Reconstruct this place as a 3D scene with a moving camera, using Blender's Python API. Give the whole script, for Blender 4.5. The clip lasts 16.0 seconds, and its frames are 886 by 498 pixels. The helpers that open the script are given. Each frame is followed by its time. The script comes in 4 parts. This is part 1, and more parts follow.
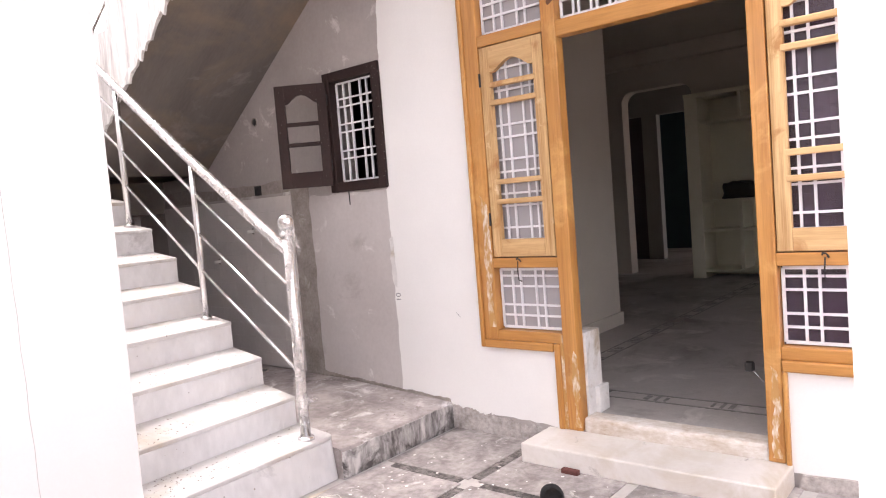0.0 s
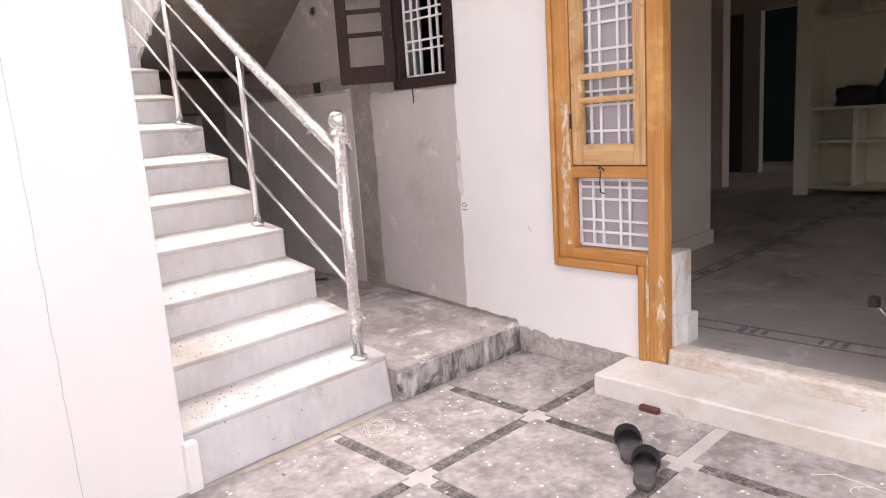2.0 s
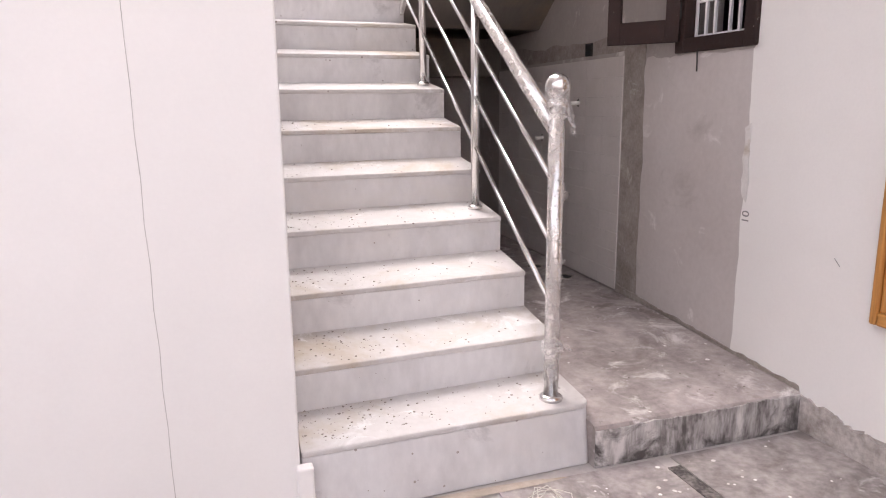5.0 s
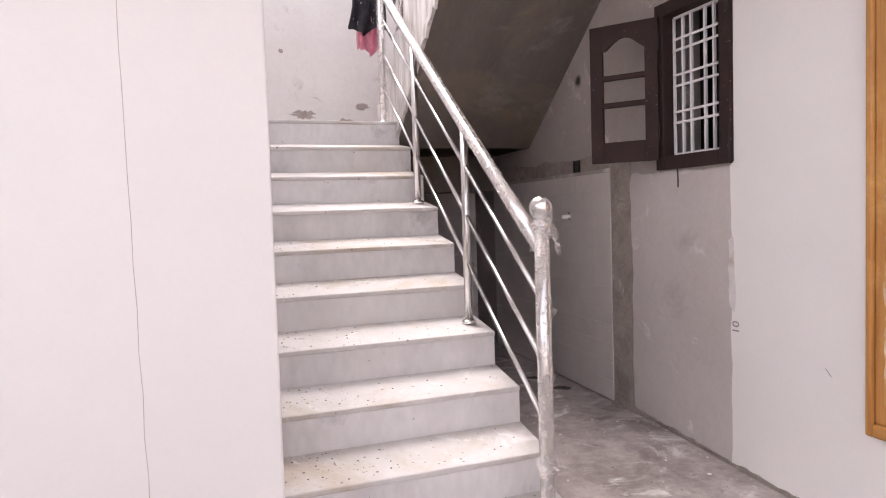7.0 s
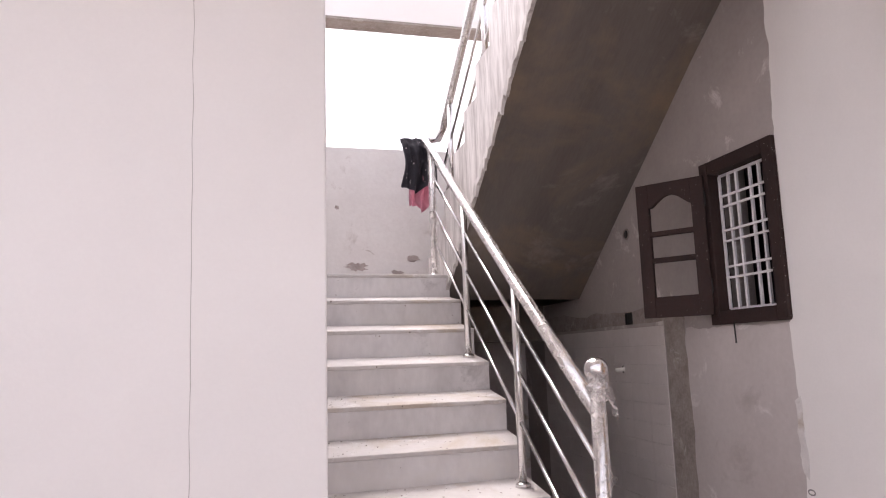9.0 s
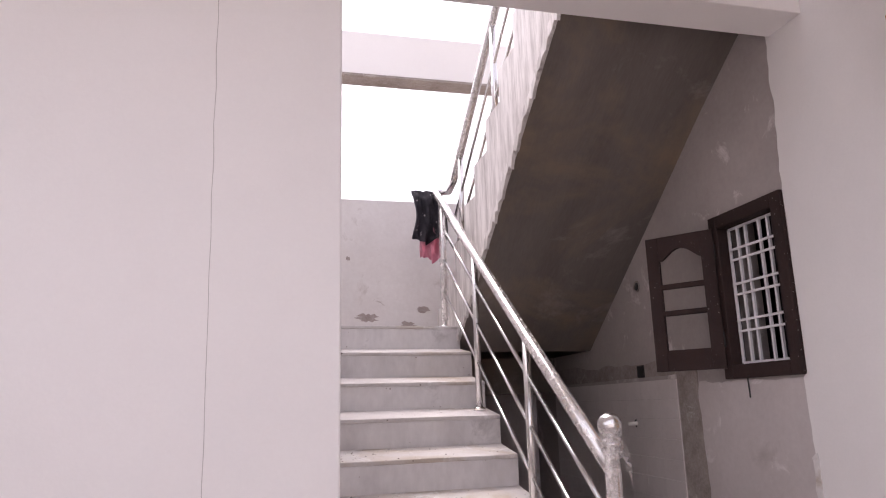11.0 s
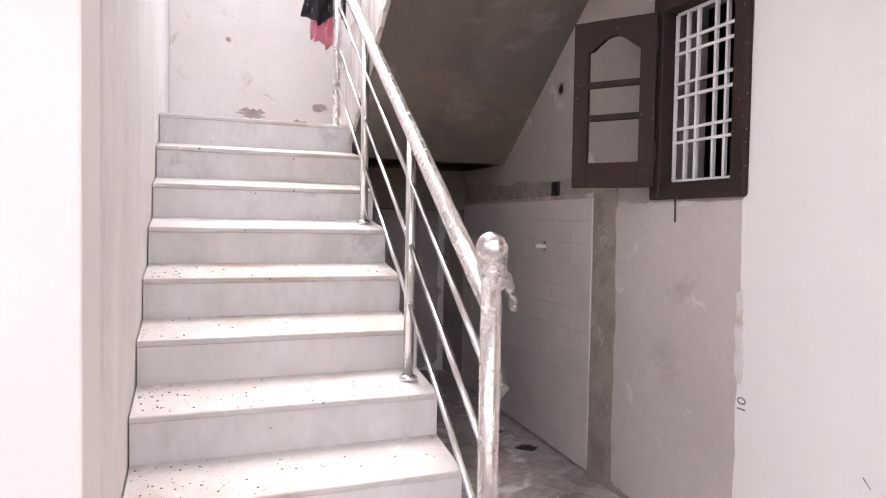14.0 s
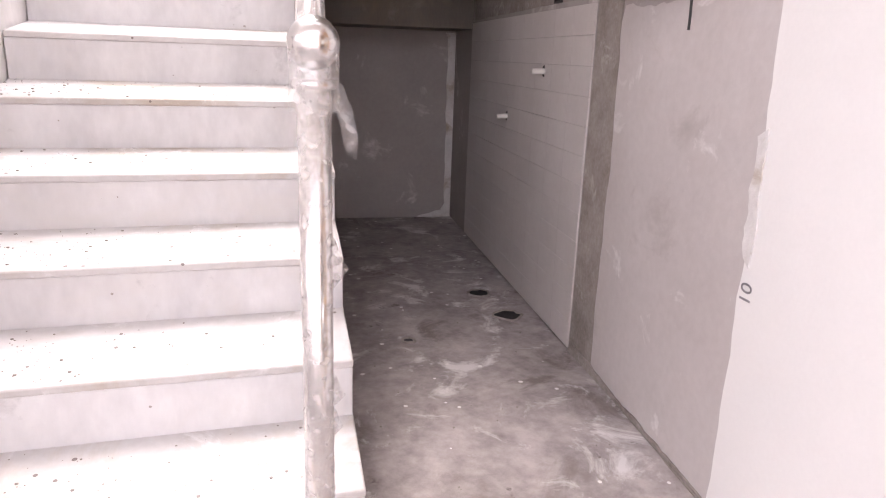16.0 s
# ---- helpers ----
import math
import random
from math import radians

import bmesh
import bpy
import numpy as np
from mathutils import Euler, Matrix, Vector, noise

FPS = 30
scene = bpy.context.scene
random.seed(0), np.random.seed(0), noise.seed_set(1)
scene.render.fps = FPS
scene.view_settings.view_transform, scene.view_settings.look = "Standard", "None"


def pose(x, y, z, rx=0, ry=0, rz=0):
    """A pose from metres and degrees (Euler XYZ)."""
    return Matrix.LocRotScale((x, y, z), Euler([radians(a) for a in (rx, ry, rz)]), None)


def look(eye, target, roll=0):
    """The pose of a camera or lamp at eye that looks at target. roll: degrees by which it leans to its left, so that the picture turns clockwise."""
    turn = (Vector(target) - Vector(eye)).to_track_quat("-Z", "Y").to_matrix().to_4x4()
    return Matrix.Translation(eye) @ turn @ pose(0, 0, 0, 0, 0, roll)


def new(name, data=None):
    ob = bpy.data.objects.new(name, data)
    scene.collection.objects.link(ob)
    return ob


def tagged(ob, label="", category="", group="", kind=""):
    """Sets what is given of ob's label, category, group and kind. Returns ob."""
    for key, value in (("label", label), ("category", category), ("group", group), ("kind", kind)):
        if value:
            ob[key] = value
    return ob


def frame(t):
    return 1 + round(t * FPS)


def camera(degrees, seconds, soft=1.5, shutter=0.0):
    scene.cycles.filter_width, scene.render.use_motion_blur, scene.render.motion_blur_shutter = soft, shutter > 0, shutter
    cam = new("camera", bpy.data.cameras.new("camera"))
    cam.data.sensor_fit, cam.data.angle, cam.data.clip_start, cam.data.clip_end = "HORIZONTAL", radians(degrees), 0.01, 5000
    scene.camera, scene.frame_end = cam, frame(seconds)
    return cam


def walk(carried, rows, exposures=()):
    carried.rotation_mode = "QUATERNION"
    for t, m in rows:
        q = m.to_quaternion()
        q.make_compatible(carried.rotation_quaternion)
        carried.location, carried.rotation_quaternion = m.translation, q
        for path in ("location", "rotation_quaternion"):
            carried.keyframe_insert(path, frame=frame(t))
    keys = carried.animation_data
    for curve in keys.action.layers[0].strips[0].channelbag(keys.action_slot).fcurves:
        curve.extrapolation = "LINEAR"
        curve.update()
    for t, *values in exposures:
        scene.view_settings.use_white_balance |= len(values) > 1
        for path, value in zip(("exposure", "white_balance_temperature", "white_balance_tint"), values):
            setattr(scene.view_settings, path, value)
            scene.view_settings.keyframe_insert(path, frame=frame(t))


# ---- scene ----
cam = camera(64.8, 16.0, soft=1.1)
PATH = [
    (0, (-2.237, -2.636, 1.308), (-0.697, -1.366, 1.186), -4.6),
    (0.5, (-2.152, -2.627, 1.292), (-0.647, -1.322, 1.117), -3.9),
    (1, (-2.104, -2.624, 1.277), (-0.603, -1.328, 1.018), -3.5),
    (1.5, (-2.031, -2.563, 1.263), (-0.53, -1.281, 0.943), -3.2),
    (2, (-1.92, -2.393, 1.267), (-0.556, -0.977, 0.901), -3.8),
    (2.5, (-1.799, -2.254, 1.226), (-0.417, -0.908, 0.699), -3.2),
    (3, (-1.616, -2.141, 1.248), (-0.423, -0.612, 0.759), -4.2),
    (3.5, (-1.475, -2.061, 1.249), (-0.376, -0.458, 0.775), -2.7),
    (4, (-1.418, -1.962, 1.273), (-0.199, -0.433, 0.856), -1.6),
    (4.5, (-1.324, -1.937, 1.246), (-0.359, -0.234, 0.834), 0.0),
    (5, (-1.176, -1.975, 1.241), (-0.565, -0.115, 0.832), -0.6),
    (5.2, (-1.155, -1.988, 1.256), (-0.549, -0.112, 0.918), -1.5),
    (7.5, (-1.145, -2.037, 1.294), (-0.537, -0.132, 1.258), -1.7),
    (8, (-1.148, -2.029, 1.306), (-0.584, -0.113, 1.399), -2.3),
    (8.5, (-1.155, -2.041, 1.329), (-0.633, -0.12, 1.529), -2.3),
    (9, (-1.164, -2.047, 1.355), (-0.67, -0.133, 1.654), -1.8),
    (9.5, (-1.163, -2.034, 1.364), (-0.677, -0.127, 1.725), -2.0),
    (11.8, (-1.191, -2.086, 1.37), (-0.723, -0.193, 1.813), -1.2),
    (12, (-1.18, -2.077, 1.37), (-0.68, -0.181, 1.765), -1.6),
    (12.5, (-1.119, -2.055, 1.339), (-0.618, -0.135, 1.591), -1.6),
    (13, (-1.025, -1.953, 1.316), (-0.512, -0.021, 1.401), -1.1),
    (13.5, (-0.881, -1.692, 1.315), (-0.312, 0.224, 1.395), 0.1),
    (14, (-0.778, -1.489, 1.351), (-0.126, 0.4, 1.274), 1.0),
    (14.5, (-0.693, -1.44, 1.348), (-0.108, 0.464, 1.165), -0.7),
    (15, (-0.424, -1.314, 1.326), (0.068, 0.601, 1.023), -0.5),
    (15.5, (-0.261, -1.211, 1.304), (0.084, 0.702, 0.837), -0.5),
    (16, (-0.161, -1.008, 1.279), (0.292, 0.866, 0.748), 2.0),
]
walk(cam, [(t, look(eye, target, roll)) for t, eye, target, roll in PATH], [
    (0, 2.5, 6600, 15.5), (1.5, 2.45, 6600, 15.5), (2.5, 2.3, 6600, 16.5), (4, 2.18, 6600, 17.5), (4.5, 2.33, 6620, 16.5), (5, 2.03, 6650, 17.5), (8, 1.93, 6650, 18.5), (9.5, 1.6, 6650, 21.5), (12, 1.48, 6600, 24.5), (12.5, 1.74, 6600, 21.5), (13, 1.92, 6600, 19.5), (14, 2.3, 6600, 17.5), (15, 2.42, 6600, 18.5), (16, 2.68, 6600, 19.5)])

# ---- light ----
world = bpy.data.worlds.new("sky")
scene.world = world
world.use_nodes = True
wn = world.node_tree.nodes
sky = wn.new("ShaderNodeTexSky")
sky.sky_type = "NISHITA"
sky.sun_disc = False
sky.sun_elevation, sky.sun_rotation = radians(66), radians(-18)
sky.dust_density = 4.0
wn["Background"].inputs["Strength"].default_value = 0.15
haze = wn.new("ShaderNodeHueSaturation")
haze.inputs["Saturation"].default_value = 0.25
world.node_tree.links.new(sky.outputs[0], haze.inputs["Color"])
world.node_tree.links.new(haze.outputs[0], wn["Background"].inputs["Color"])
sun_data = bpy.data.lights.new("sun", "SUN")
sun_data.energy, sun_data.angle, sun_data.color = 0.55, radians(30), (1.0, 0.96, 0.92)
sun = new("sun", sun_data)
sun.matrix_world = look((-2.0, 6.0, 15), (0, 0, 0))


# ---- materials ----
def surface(name, a, b, size=3.0, rough=0.7, bump=0.15, fine=60.0, metal=0.0, spots=None, coat=0.0, stretch=(1, 1, 1), mid=0.5, wide=0.25, vary=0.0, crisp=0.65, patches=()):
    """Two tones blended by broad and fine noise, with a fine relief. patches: colour, size, threshold, softness of larger stains. spots: colour, size, share of small flecks."""
    m = bpy.data.materials.new(name)
    m.use_nodes = True
    n, l = m.node_tree.nodes, m.node_tree.links
    bsdf = n["Principled BSDF"]
    co = n.new("ShaderNodeTexCoord")
    geo = n.new("ShaderNodeNewGeometry")
    mp = n.new("ShaderNodeMapping")
    mp.inputs["Scale"].default_value = stretch
    l.new(geo.outputs["Position"], mp.inputs["Vector"])
    n1, n2 = n.new("ShaderNodeTexNoise"), n.new("ShaderNodeTexNoise")
    n1.inputs["Scale"].default_value, n1.inputs["Detail"].default_value, n1.inputs["Roughness"].default_value = size, 12, crisp
    n2.inputs["Scale"].default_value, n2.inputs["Detail"].default_value = fine, 5
    for q in (n1, n2):
        l.new(mp.outputs[0], q.inputs["Vector"])
    add = n.new("ShaderNodeMath")
    add.operation = "MULTIPLY_ADD"
    l.new(n2.outputs["Fac"], add.inputs[0])
    add.inputs[1].default_value = 0.35
    l.new(n1.outputs["Fac"], add.inputs[2])
    rng = n.new("ShaderNodeMapRange")
    l.new(add.outputs[0], rng.inputs["Value"])
    rng.inputs["From Min"].default_value, rng.inputs["From Max"].default_value = mid + 0.175 - wide, mid + 0.175 + wide
    mix = n.new("ShaderNodeMix")
    mix.data_type = "RGBA"
    mix.inputs["A"].default_value, mix.inputs["B"].default_value = (*a, 1), (*b, 1)
    l.new(rng.outputs[0], mix.inputs["Factor"])
    out = mix.outputs["Result"]
    for i, (colour, scale, edge, soft_by) in enumerate(patches):
        shift = n.new("ShaderNodeMapping")
        shift.inputs["Location"].default_value = (3.7 + 5 * i, 1.3, 7.1)
        l.new(geo.outputs["Position"], shift.inputs["Vector"])
        n3 = n.new("ShaderNodeTexNoise")
        n3.inputs["Scale"].default_value, n3.inputs["Detail"].default_value, n3.inputs["Roughness"].default_value = scale, 10, 0.68
        n3.inputs["Distortion"].default_value = 0.6
        l.new(shift.outputs[0], n3.inputs["Vector"])
        r3 = n.new("ShaderNodeMapRange")
        r3.inputs["From Min"].default_value, r3.inputs["From Max"].default_value = edge - soft_by, edge + soft_by
        l.new(n3.outputs["Fac"], r3.inputs["Value"])
        m3 = n.new("ShaderNodeMix")
        m3.data_type = "RGBA"
        l.new(r3.outputs[0], m3.inputs["Factor"])
        l.new(out, m3.inputs["A"])
        m3.inputs["B"].default_value = (*colour, 1)
        out = m3.outputs["Result"]
    if spots:
        colour, scale, share = spots
        v = n.new("ShaderNodeTexVoronoi")
        v.inputs["Scale"].default_value = scale
        l.new(geo.outputs["Position"], v.inputs["Vector"])
        sep = n.new("ShaderNodeSeparateColor")
        l.new(v.outputs["Color"], sep.inputs[0])
        rad = n.new("ShaderNodeMath")
        rad.operation = "MULTIPLY"
        l.new(sep.outputs[0], rad.inputs[0])
        rad.inputs[1].default_value = 0.30
        near = n.new("ShaderNodeMath")
        near.operation = "LESS_THAN"
        l.new(v.outputs["Distance"], near.inputs[0])
        l.new(rad.outputs[0], near.inputs[1])
        pick = n.new("ShaderNodeMath")
        pick.operation = "LESS_THAN"
        l.new(sep.outputs[1], pick.inputs[0])
        pick.inputs[1].default_value = share
        both = n.new("ShaderNodeMath")
        both.operation = "MULTIPLY"
        l.new(near.outputs[0], both.inputs[0])
        l.new(pick.outputs[0], both.inputs[1])
        mix2 = n.new("ShaderNodeMix")
        mix2.data_type = "RGBA"
        l.new(both.outputs[0], mix2.inputs["Factor"])
        l.new(out, mix2.inputs["A"])
        mix2.inputs["B"].default_value = (*colour, 1)
        out = mix2.outputs["Result"]
    if vary:
        info = n.new("ShaderNodeObjectInfo")
        hsv = n.new("ShaderNodeHueSaturation")
        val = n.new("ShaderNodeMapRange")
        l.new(info.outputs["Random"], val.inputs["Value"])
        val.inputs["To Min"].default_value, val.inputs["To Max"].default_value = 1 - vary, 1 + vary
        l.new(val.outputs[0], hsv.inputs["Value"])
        l.new(out, hsv.inputs["Color"])
        out = hsv.outputs["Color"]
    l.new(out, bsdf.inputs["Base Color"])
    bsdf.inputs["Metallic"].default_value = metal
    bsdf.inputs["Coat Weight"].default_value = coat
    rr = n.new("ShaderNodeMapRange")
    l.new(n2.outputs["Fac"], rr.inputs["Value"])
    rr.inputs["To Min"].default_value, rr.inputs["To Max"].default_value = max(rough - 0.12, 0.02), min(rough + 0.12, 1)
    l.new(rr.outputs[0], bsdf.inputs["Roughness"])
    if bump:
        bp = n.new("ShaderNodeBump")
        bp.inputs["Strength"].default_value, bp.inputs["Distance"].default_value = bump, 0.01
        l.new(add.outputs[0], bp.inputs["Height"])
        l.new(bp.outputs[0], bsdf.inputs["Normal"])
    return m


M_PAINT = surface("white wall paint", (0.80, 0.77, 0.75), (0.86, 0.83, 0.81), 1.5, 0.75, 0.10, 90)
M_PIER = surface("white pier paint", (0.82, 0.79, 0.77), (0.87, 0.84, 0.82), 1.2, 0.75, 0.08, 90)
M_PLASTER = surface("bare cement plaster", (0.33, 0.29, 0.272), (0.47, 0.42, 0.40), 1.3, 0.9, 0.25, 40, wide=0.30, patches=(((0.36, 0.32, 0.30), 1.6, 0.66, 0.10), ((0.66, 0.62, 0.60), 4.0, 0.64, 0.05)))
M_SKIM = surface("pale cement skim", (0.47, 0.42, 0.405), (0.62, 0.57, 0.555), 1.3, 0.9, 0.25, 40, wide=0.30, patches=(((0.38, 0.335, 0.315), 2.2, 0.66, 0.08), ((0.70, 0.66, 0.64), 5.0, 0.66, 0.04)))
# undersides' plaster, its colour lowered to make up for too strong upward bounce
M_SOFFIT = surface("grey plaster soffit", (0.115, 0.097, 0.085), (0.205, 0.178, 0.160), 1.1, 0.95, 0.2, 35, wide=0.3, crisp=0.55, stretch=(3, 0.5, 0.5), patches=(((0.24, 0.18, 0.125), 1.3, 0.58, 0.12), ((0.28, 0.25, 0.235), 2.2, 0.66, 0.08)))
M_CEMENT = surface("raw dark cement", (0.22, 0.185, 0.16), (0.42, 0.37, 0.34), 7, 0.95, 0.5, 70, crisp=0.75, wide=0.2, patches=(((0.50, 0.46, 0.43), 9.0, 0.64, 0.05),))
M_LIME = surface("white lime filler", (0.6, 0.57, 0.55), (0.8, 0.77, 0.75), 9, 0.9, 0.4, 60, patches=(((0.45, 0.37, 0.29), 5.0, 0.58, 0.06),))
M_PARAPET = surface("weathered parapet plaster", (0.72, 0.68, 0.65), (0.84, 0.81, 0.785), 2.2, 0.95, 0.3, 40, patches=(((0.60, 0.55, 0.51), 3.0, 0.64, 0.05), ((0.52, 0.46, 0.42), 9.0, 0.69, 0.03)))
M_SPLASH = surface("lime-splashed plaster", (0.34, 0.31, 0.295), (0.72, 0.69, 0.67), 7, 0.9, 0.4, 40, stretch=(1, 1.8, 0.25), mid=0.44, wide=0.16)
M_STREAK = surface("streaked off-white plaster", (0.68, 0.645, 0.63), (0.86, 0.83, 0.81), 2.6, 0.85, 0.2, 40, stretch=(1, 1, 0.45), wide=0.22, mid=0.46, crisp=0.7)
M_FOOT = surface("crumbling pale cement", (0.26, 0.225, 0.205), (0.60, 0.55, 0.525), 9, 0.95, 0.5, 50, crisp=0.75, wide=0.17)
M_THRESH = surface("worn threshold plaster", (0.50, 0.40, 0.31), (0.74, 0.69, 0.65), 6, 0.9, 0.5, 50, crisp=0.78, wide=0.15, stretch=(1, 0.6, 1.5))
M_GRIT = surface("grey-brown grit", (0.20, 0.17, 0.15), (0.34, 0.30, 0.27), 60, 0.95, 0.1, 90)
M_TAN = surface("tan mud dust", (0.36, 0.285, 0.21), (0.58, 0.51, 0.45), 9, 0.95, 0.2, 60, crisp=0.75)
M_MARBLE = surface("white marble step", (0.50, 0.48, 0.485), (0.74, 0.72, 0.72), 3.2, 0.5, 0.06, 30, stretch=(1, 1.6, 0.5), spots=((0.34, 0.30, 0.28), 60, 0.025), vary=0.03, patches=(((0.62, 0.59, 0.57), 2.0, 0.60, 0.10), ((0.40, 0.38, 0.385), 3.0, 0.66, 0.06)))
M_TREAD = surface("dusty marble tread", (0.50, 0.47, 0.455), (0.64, 0.615, 0.605), 3.4, 0.6, 0.10, 45, spots=((0.20, 0.165, 0.15), 48, 0.10), vary=0.02, crisp=0.72, patches=(((0.44, 0.37, 0.29), 1.9, 0.60, 0.10), ((0.72, 0.705, 0.695), 6.0, 0.63, 0.05)))
M_SLAB = surface("dusty grey floor stone", (0.22, 0.19, 0.182), (0.49, 0.44, 0.43), 5.5, 0.75, 0.2, 30, spots=((0.82, 0.8, 0.78), 34, 0.16), vary=0.08, wide=0.16, mid=0.53, crisp=0.74, patches=(((0.17, 0.15, 0.145), 3.0, 0.60, 0.07), ((0.58, 0.54, 0.525), 7.0, 0.66, 0.04)))
M_STRIP = surface("dark stone strip", (0.045, 0.038, 0.036), (0.30, 0.265, 0.25), 16, 0.7, 0.2, 80, vary=0.2, wide=0.14, mid=0.55, crisp=0.78)
M_JOINT = surface("pale grout", (0.42, 0.385, 0.37), (0.56, 0.52, 0.50), 8, 0.9, 0.3, 60)
M_SCREED = surface("stained cement screed", (0.235, 0.20, 0.19), (0.46, 0.405, 0.39), 4.5, 0.75, 0.25, 25, spots=((0.75, 0.72, 0.7), 28, 0.08), wide=0.16, crisp=0.74, patches=(((0.20, 0.165, 0.152), 2.6, 0.60, 0.05), ((0.66, 0.625, 0.61), 5.0, 0.60, 0.05), ((0.15, 0.125, 0.115), 6.0, 0.66, 0.03)))
M_EDGE = surface("splashed cement edge", (0.12, 0.105, 0.10), (0.62, 0.585, 0.57), 14, 0.9, 0.5, 60, stretch=(1, 1, 0.25), wide=0.16, patches=(((0.09, 0.08, 0.075), 5.0, 0.56, 0.06),))
M_DOORSTEP = surface("dusty cream marble", (0.62, 0.565, 0.52), (0.76, 0.715, 0.68), 3, 0.5, 0.08, 40, patches=(((0.56, 0.48, 0.39), 2.5, 0.58, 0.10), ((0.38, 0.33, 0.30), 7.0, 0.66, 0.04)))
M_STEEL = surface("polished steel", (0.72, 0.70, 0.69), (0.80, 0.785, 0.775), 8, 0.22, 0.03, 90, metal=1.0)
M_TEAK = surface("varnished teak", (0.38, 0.155, 0.036), (0.60, 0.29, 0.08), 6, 0.38, 0.1, 30, stretch=(2, 6, 0.22), wide=0.2, coat=0.15, spots=((0.12, 0.045, 0.015), 8, 0.07), patches=(((0.66, 0.36, 0.12), 3.0, 0.60, 0.08),))
M_PALE = surface("pale raw teak", (0.40, 0.205, 0.07), (0.74, 0.50, 0.25), 5, 0.5, 0.08, 30, stretch=(2, 7, 0.22), wide=0.17, spots=((0.16, 0.065, 0.02), 9, 0.10), patches=(((0.40, 0.19, 0.06), 5.0, 0.60, 0.06), ((0.80, 0.62, 0.38), 7.0, 0.64, 0.04)))
M_PALEH = surface("pale raw teak rail", (0.44, 0.24, 0.09), (0.72, 0.48, 0.24), 3.5, 0.5, 0.08, 30, stretch=(2, 0.35, 7), patches=(((0.40, 0.19, 0.06), 6.0, 0.59, 0.06),))
M_TEAKH = surface("varnished teak rail", (0.38, 0.16, 0.038), (0.60, 0.29, 0.08), 4, 0.38, 0.08, 30, stretch=(2, 0.35, 6), coat=0.15)
M_WORN = surface("flaked varnish", (0.50, 0.27, 0.09), (0.78, 0.70, 0.6), 16, 0.6, 0.3, 60, stretch=(1, 1, 0.4), mid=0.55, wide=0.08)
M_BROWN = surface("dark brown paint", (0.016, 0.006, 0.005), (0.034, 0.013, 0.010), 6, 0.75, 0.3, 70, spots=((0.22, 0.19, 0.18), 110, 0.10))
M_GRILLE = surface("white enamel bars", (0.74, 0.72, 0.74), (0.82, 0.80, 0.82), 8, 0.4, 0.03, 60)
M_GROUT = surface("tile grout", (0.36, 0.325, 0.31), (0.47, 0.43, 0.41), 6, 0.9, 0.2, 60)
M_TILE = surface("off-white glazed tile", (0.56, 0.51, 0.485), (0.69, 0.64, 0.62), 2, 0.4, 0.05, 40, vary=0.02)
M_INWALL = surface("interior wall paint", (0.60, 0.53, 0.455), (0.68, 0.61, 0.53), 1.2, 0.8, 0.05, 60)
M_CREAM = surface("cream shelf paint", (0.74, 0.69, 0.54), (0.80, 0.75, 0.60), 1.2, 0.7, 0.05, 60)
M_INFLOOR = surface("dusty mosaic floor", (0.30, 0.265, 0.25), (0.50, 0.46, 0.44), 1.4, 0.5, 0.06, 60, patches=(((0.17, 0.135, 0.115), 1.3, 0.60, 0.10), ((0.56, 0.52, 0.49), 3.0, 0.62, 0.06)))
M_DARKFLOOR = surface("dark border chips", (0.07, 0.065, 0.06), (0.30, 0.28, 0.26), 30, 0.5, 0.05, 90)
# room paint taken darker: the passage's dim light is put into the colour
M_DIMPASSAGE = surface("muted grey passage paint", (0.20, 0.19, 0.175), (0.27, 0.255, 0.235), 1.2, 0.8, 0.05, 60)
M_DOOR_UNLIT = surface("dark door paint", (0.035, 0.025, 0.032), (0.055, 0.04, 0.05), 2, 0.5, 0.03, 60)
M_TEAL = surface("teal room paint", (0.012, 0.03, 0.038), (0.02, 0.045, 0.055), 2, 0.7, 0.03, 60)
M_RUBBER = surface("dark grey rubber", (0.022, 0.022, 0.025), (0.045, 0.045, 0.05), 20, 0.65, 0.2, 120)
M_SOLE = surface("worn sole foam", (0.05, 0.045, 0.046), (0.12, 0.105, 0.105), 25, 0.8, 0.2, 120)
M_RED = surface("rusty red brick bit", (0.07, 0.022, 0.02), (0.15, 0.05, 0.042), 30, 0.9, 0.4, 120)
M_STRING = surface("white string", (0.55, 0.515, 0.46), (0.72, 0.69, 0.64), 30, 0.9, 0.1, 90)
M_CLOTH = surface("dark speckled cloth", (0.04, 0.037, 0.046), (0.085, 0.08, 0.095), 18, 0.95, 0.3, 150, spots=((0.6, 0.56, 0.58), 38, 0.3))
M_PINK = surface("pink cloth", (0.74, 0.34, 0.43), (0.82, 0.46, 0.54), 14, 0.95, 0.3, 120)
M_BLACK = surface("black iron", (0.015, 0.013, 0.013), (0.03, 0.027, 0.026), 20, 0.6, 0.1, 80)
M_PVC = surface("white pvc pipe", (0.72, 0.70, 0.66), (0.8, 0.78, 0.74), 12, 0.4, 0.03, 60)
M_PENCIL = surface("pencil graphite", (0.16, 0.145, 0.15), (0.34, 0.32, 0.33), 40, 0.8, 0.0, 90)
M_FLAKE = surface("flaked brown plaster", (0.30, 0.245, 0.22), (0.50, 0.43, 0.40), 25, 0.95, 0.5, 80)
M_DUST = surface("brown dust", (0.12, 0.10, 0.09), (0.22, 0.19, 0.17), 20, 0.95, 0.3, 90)


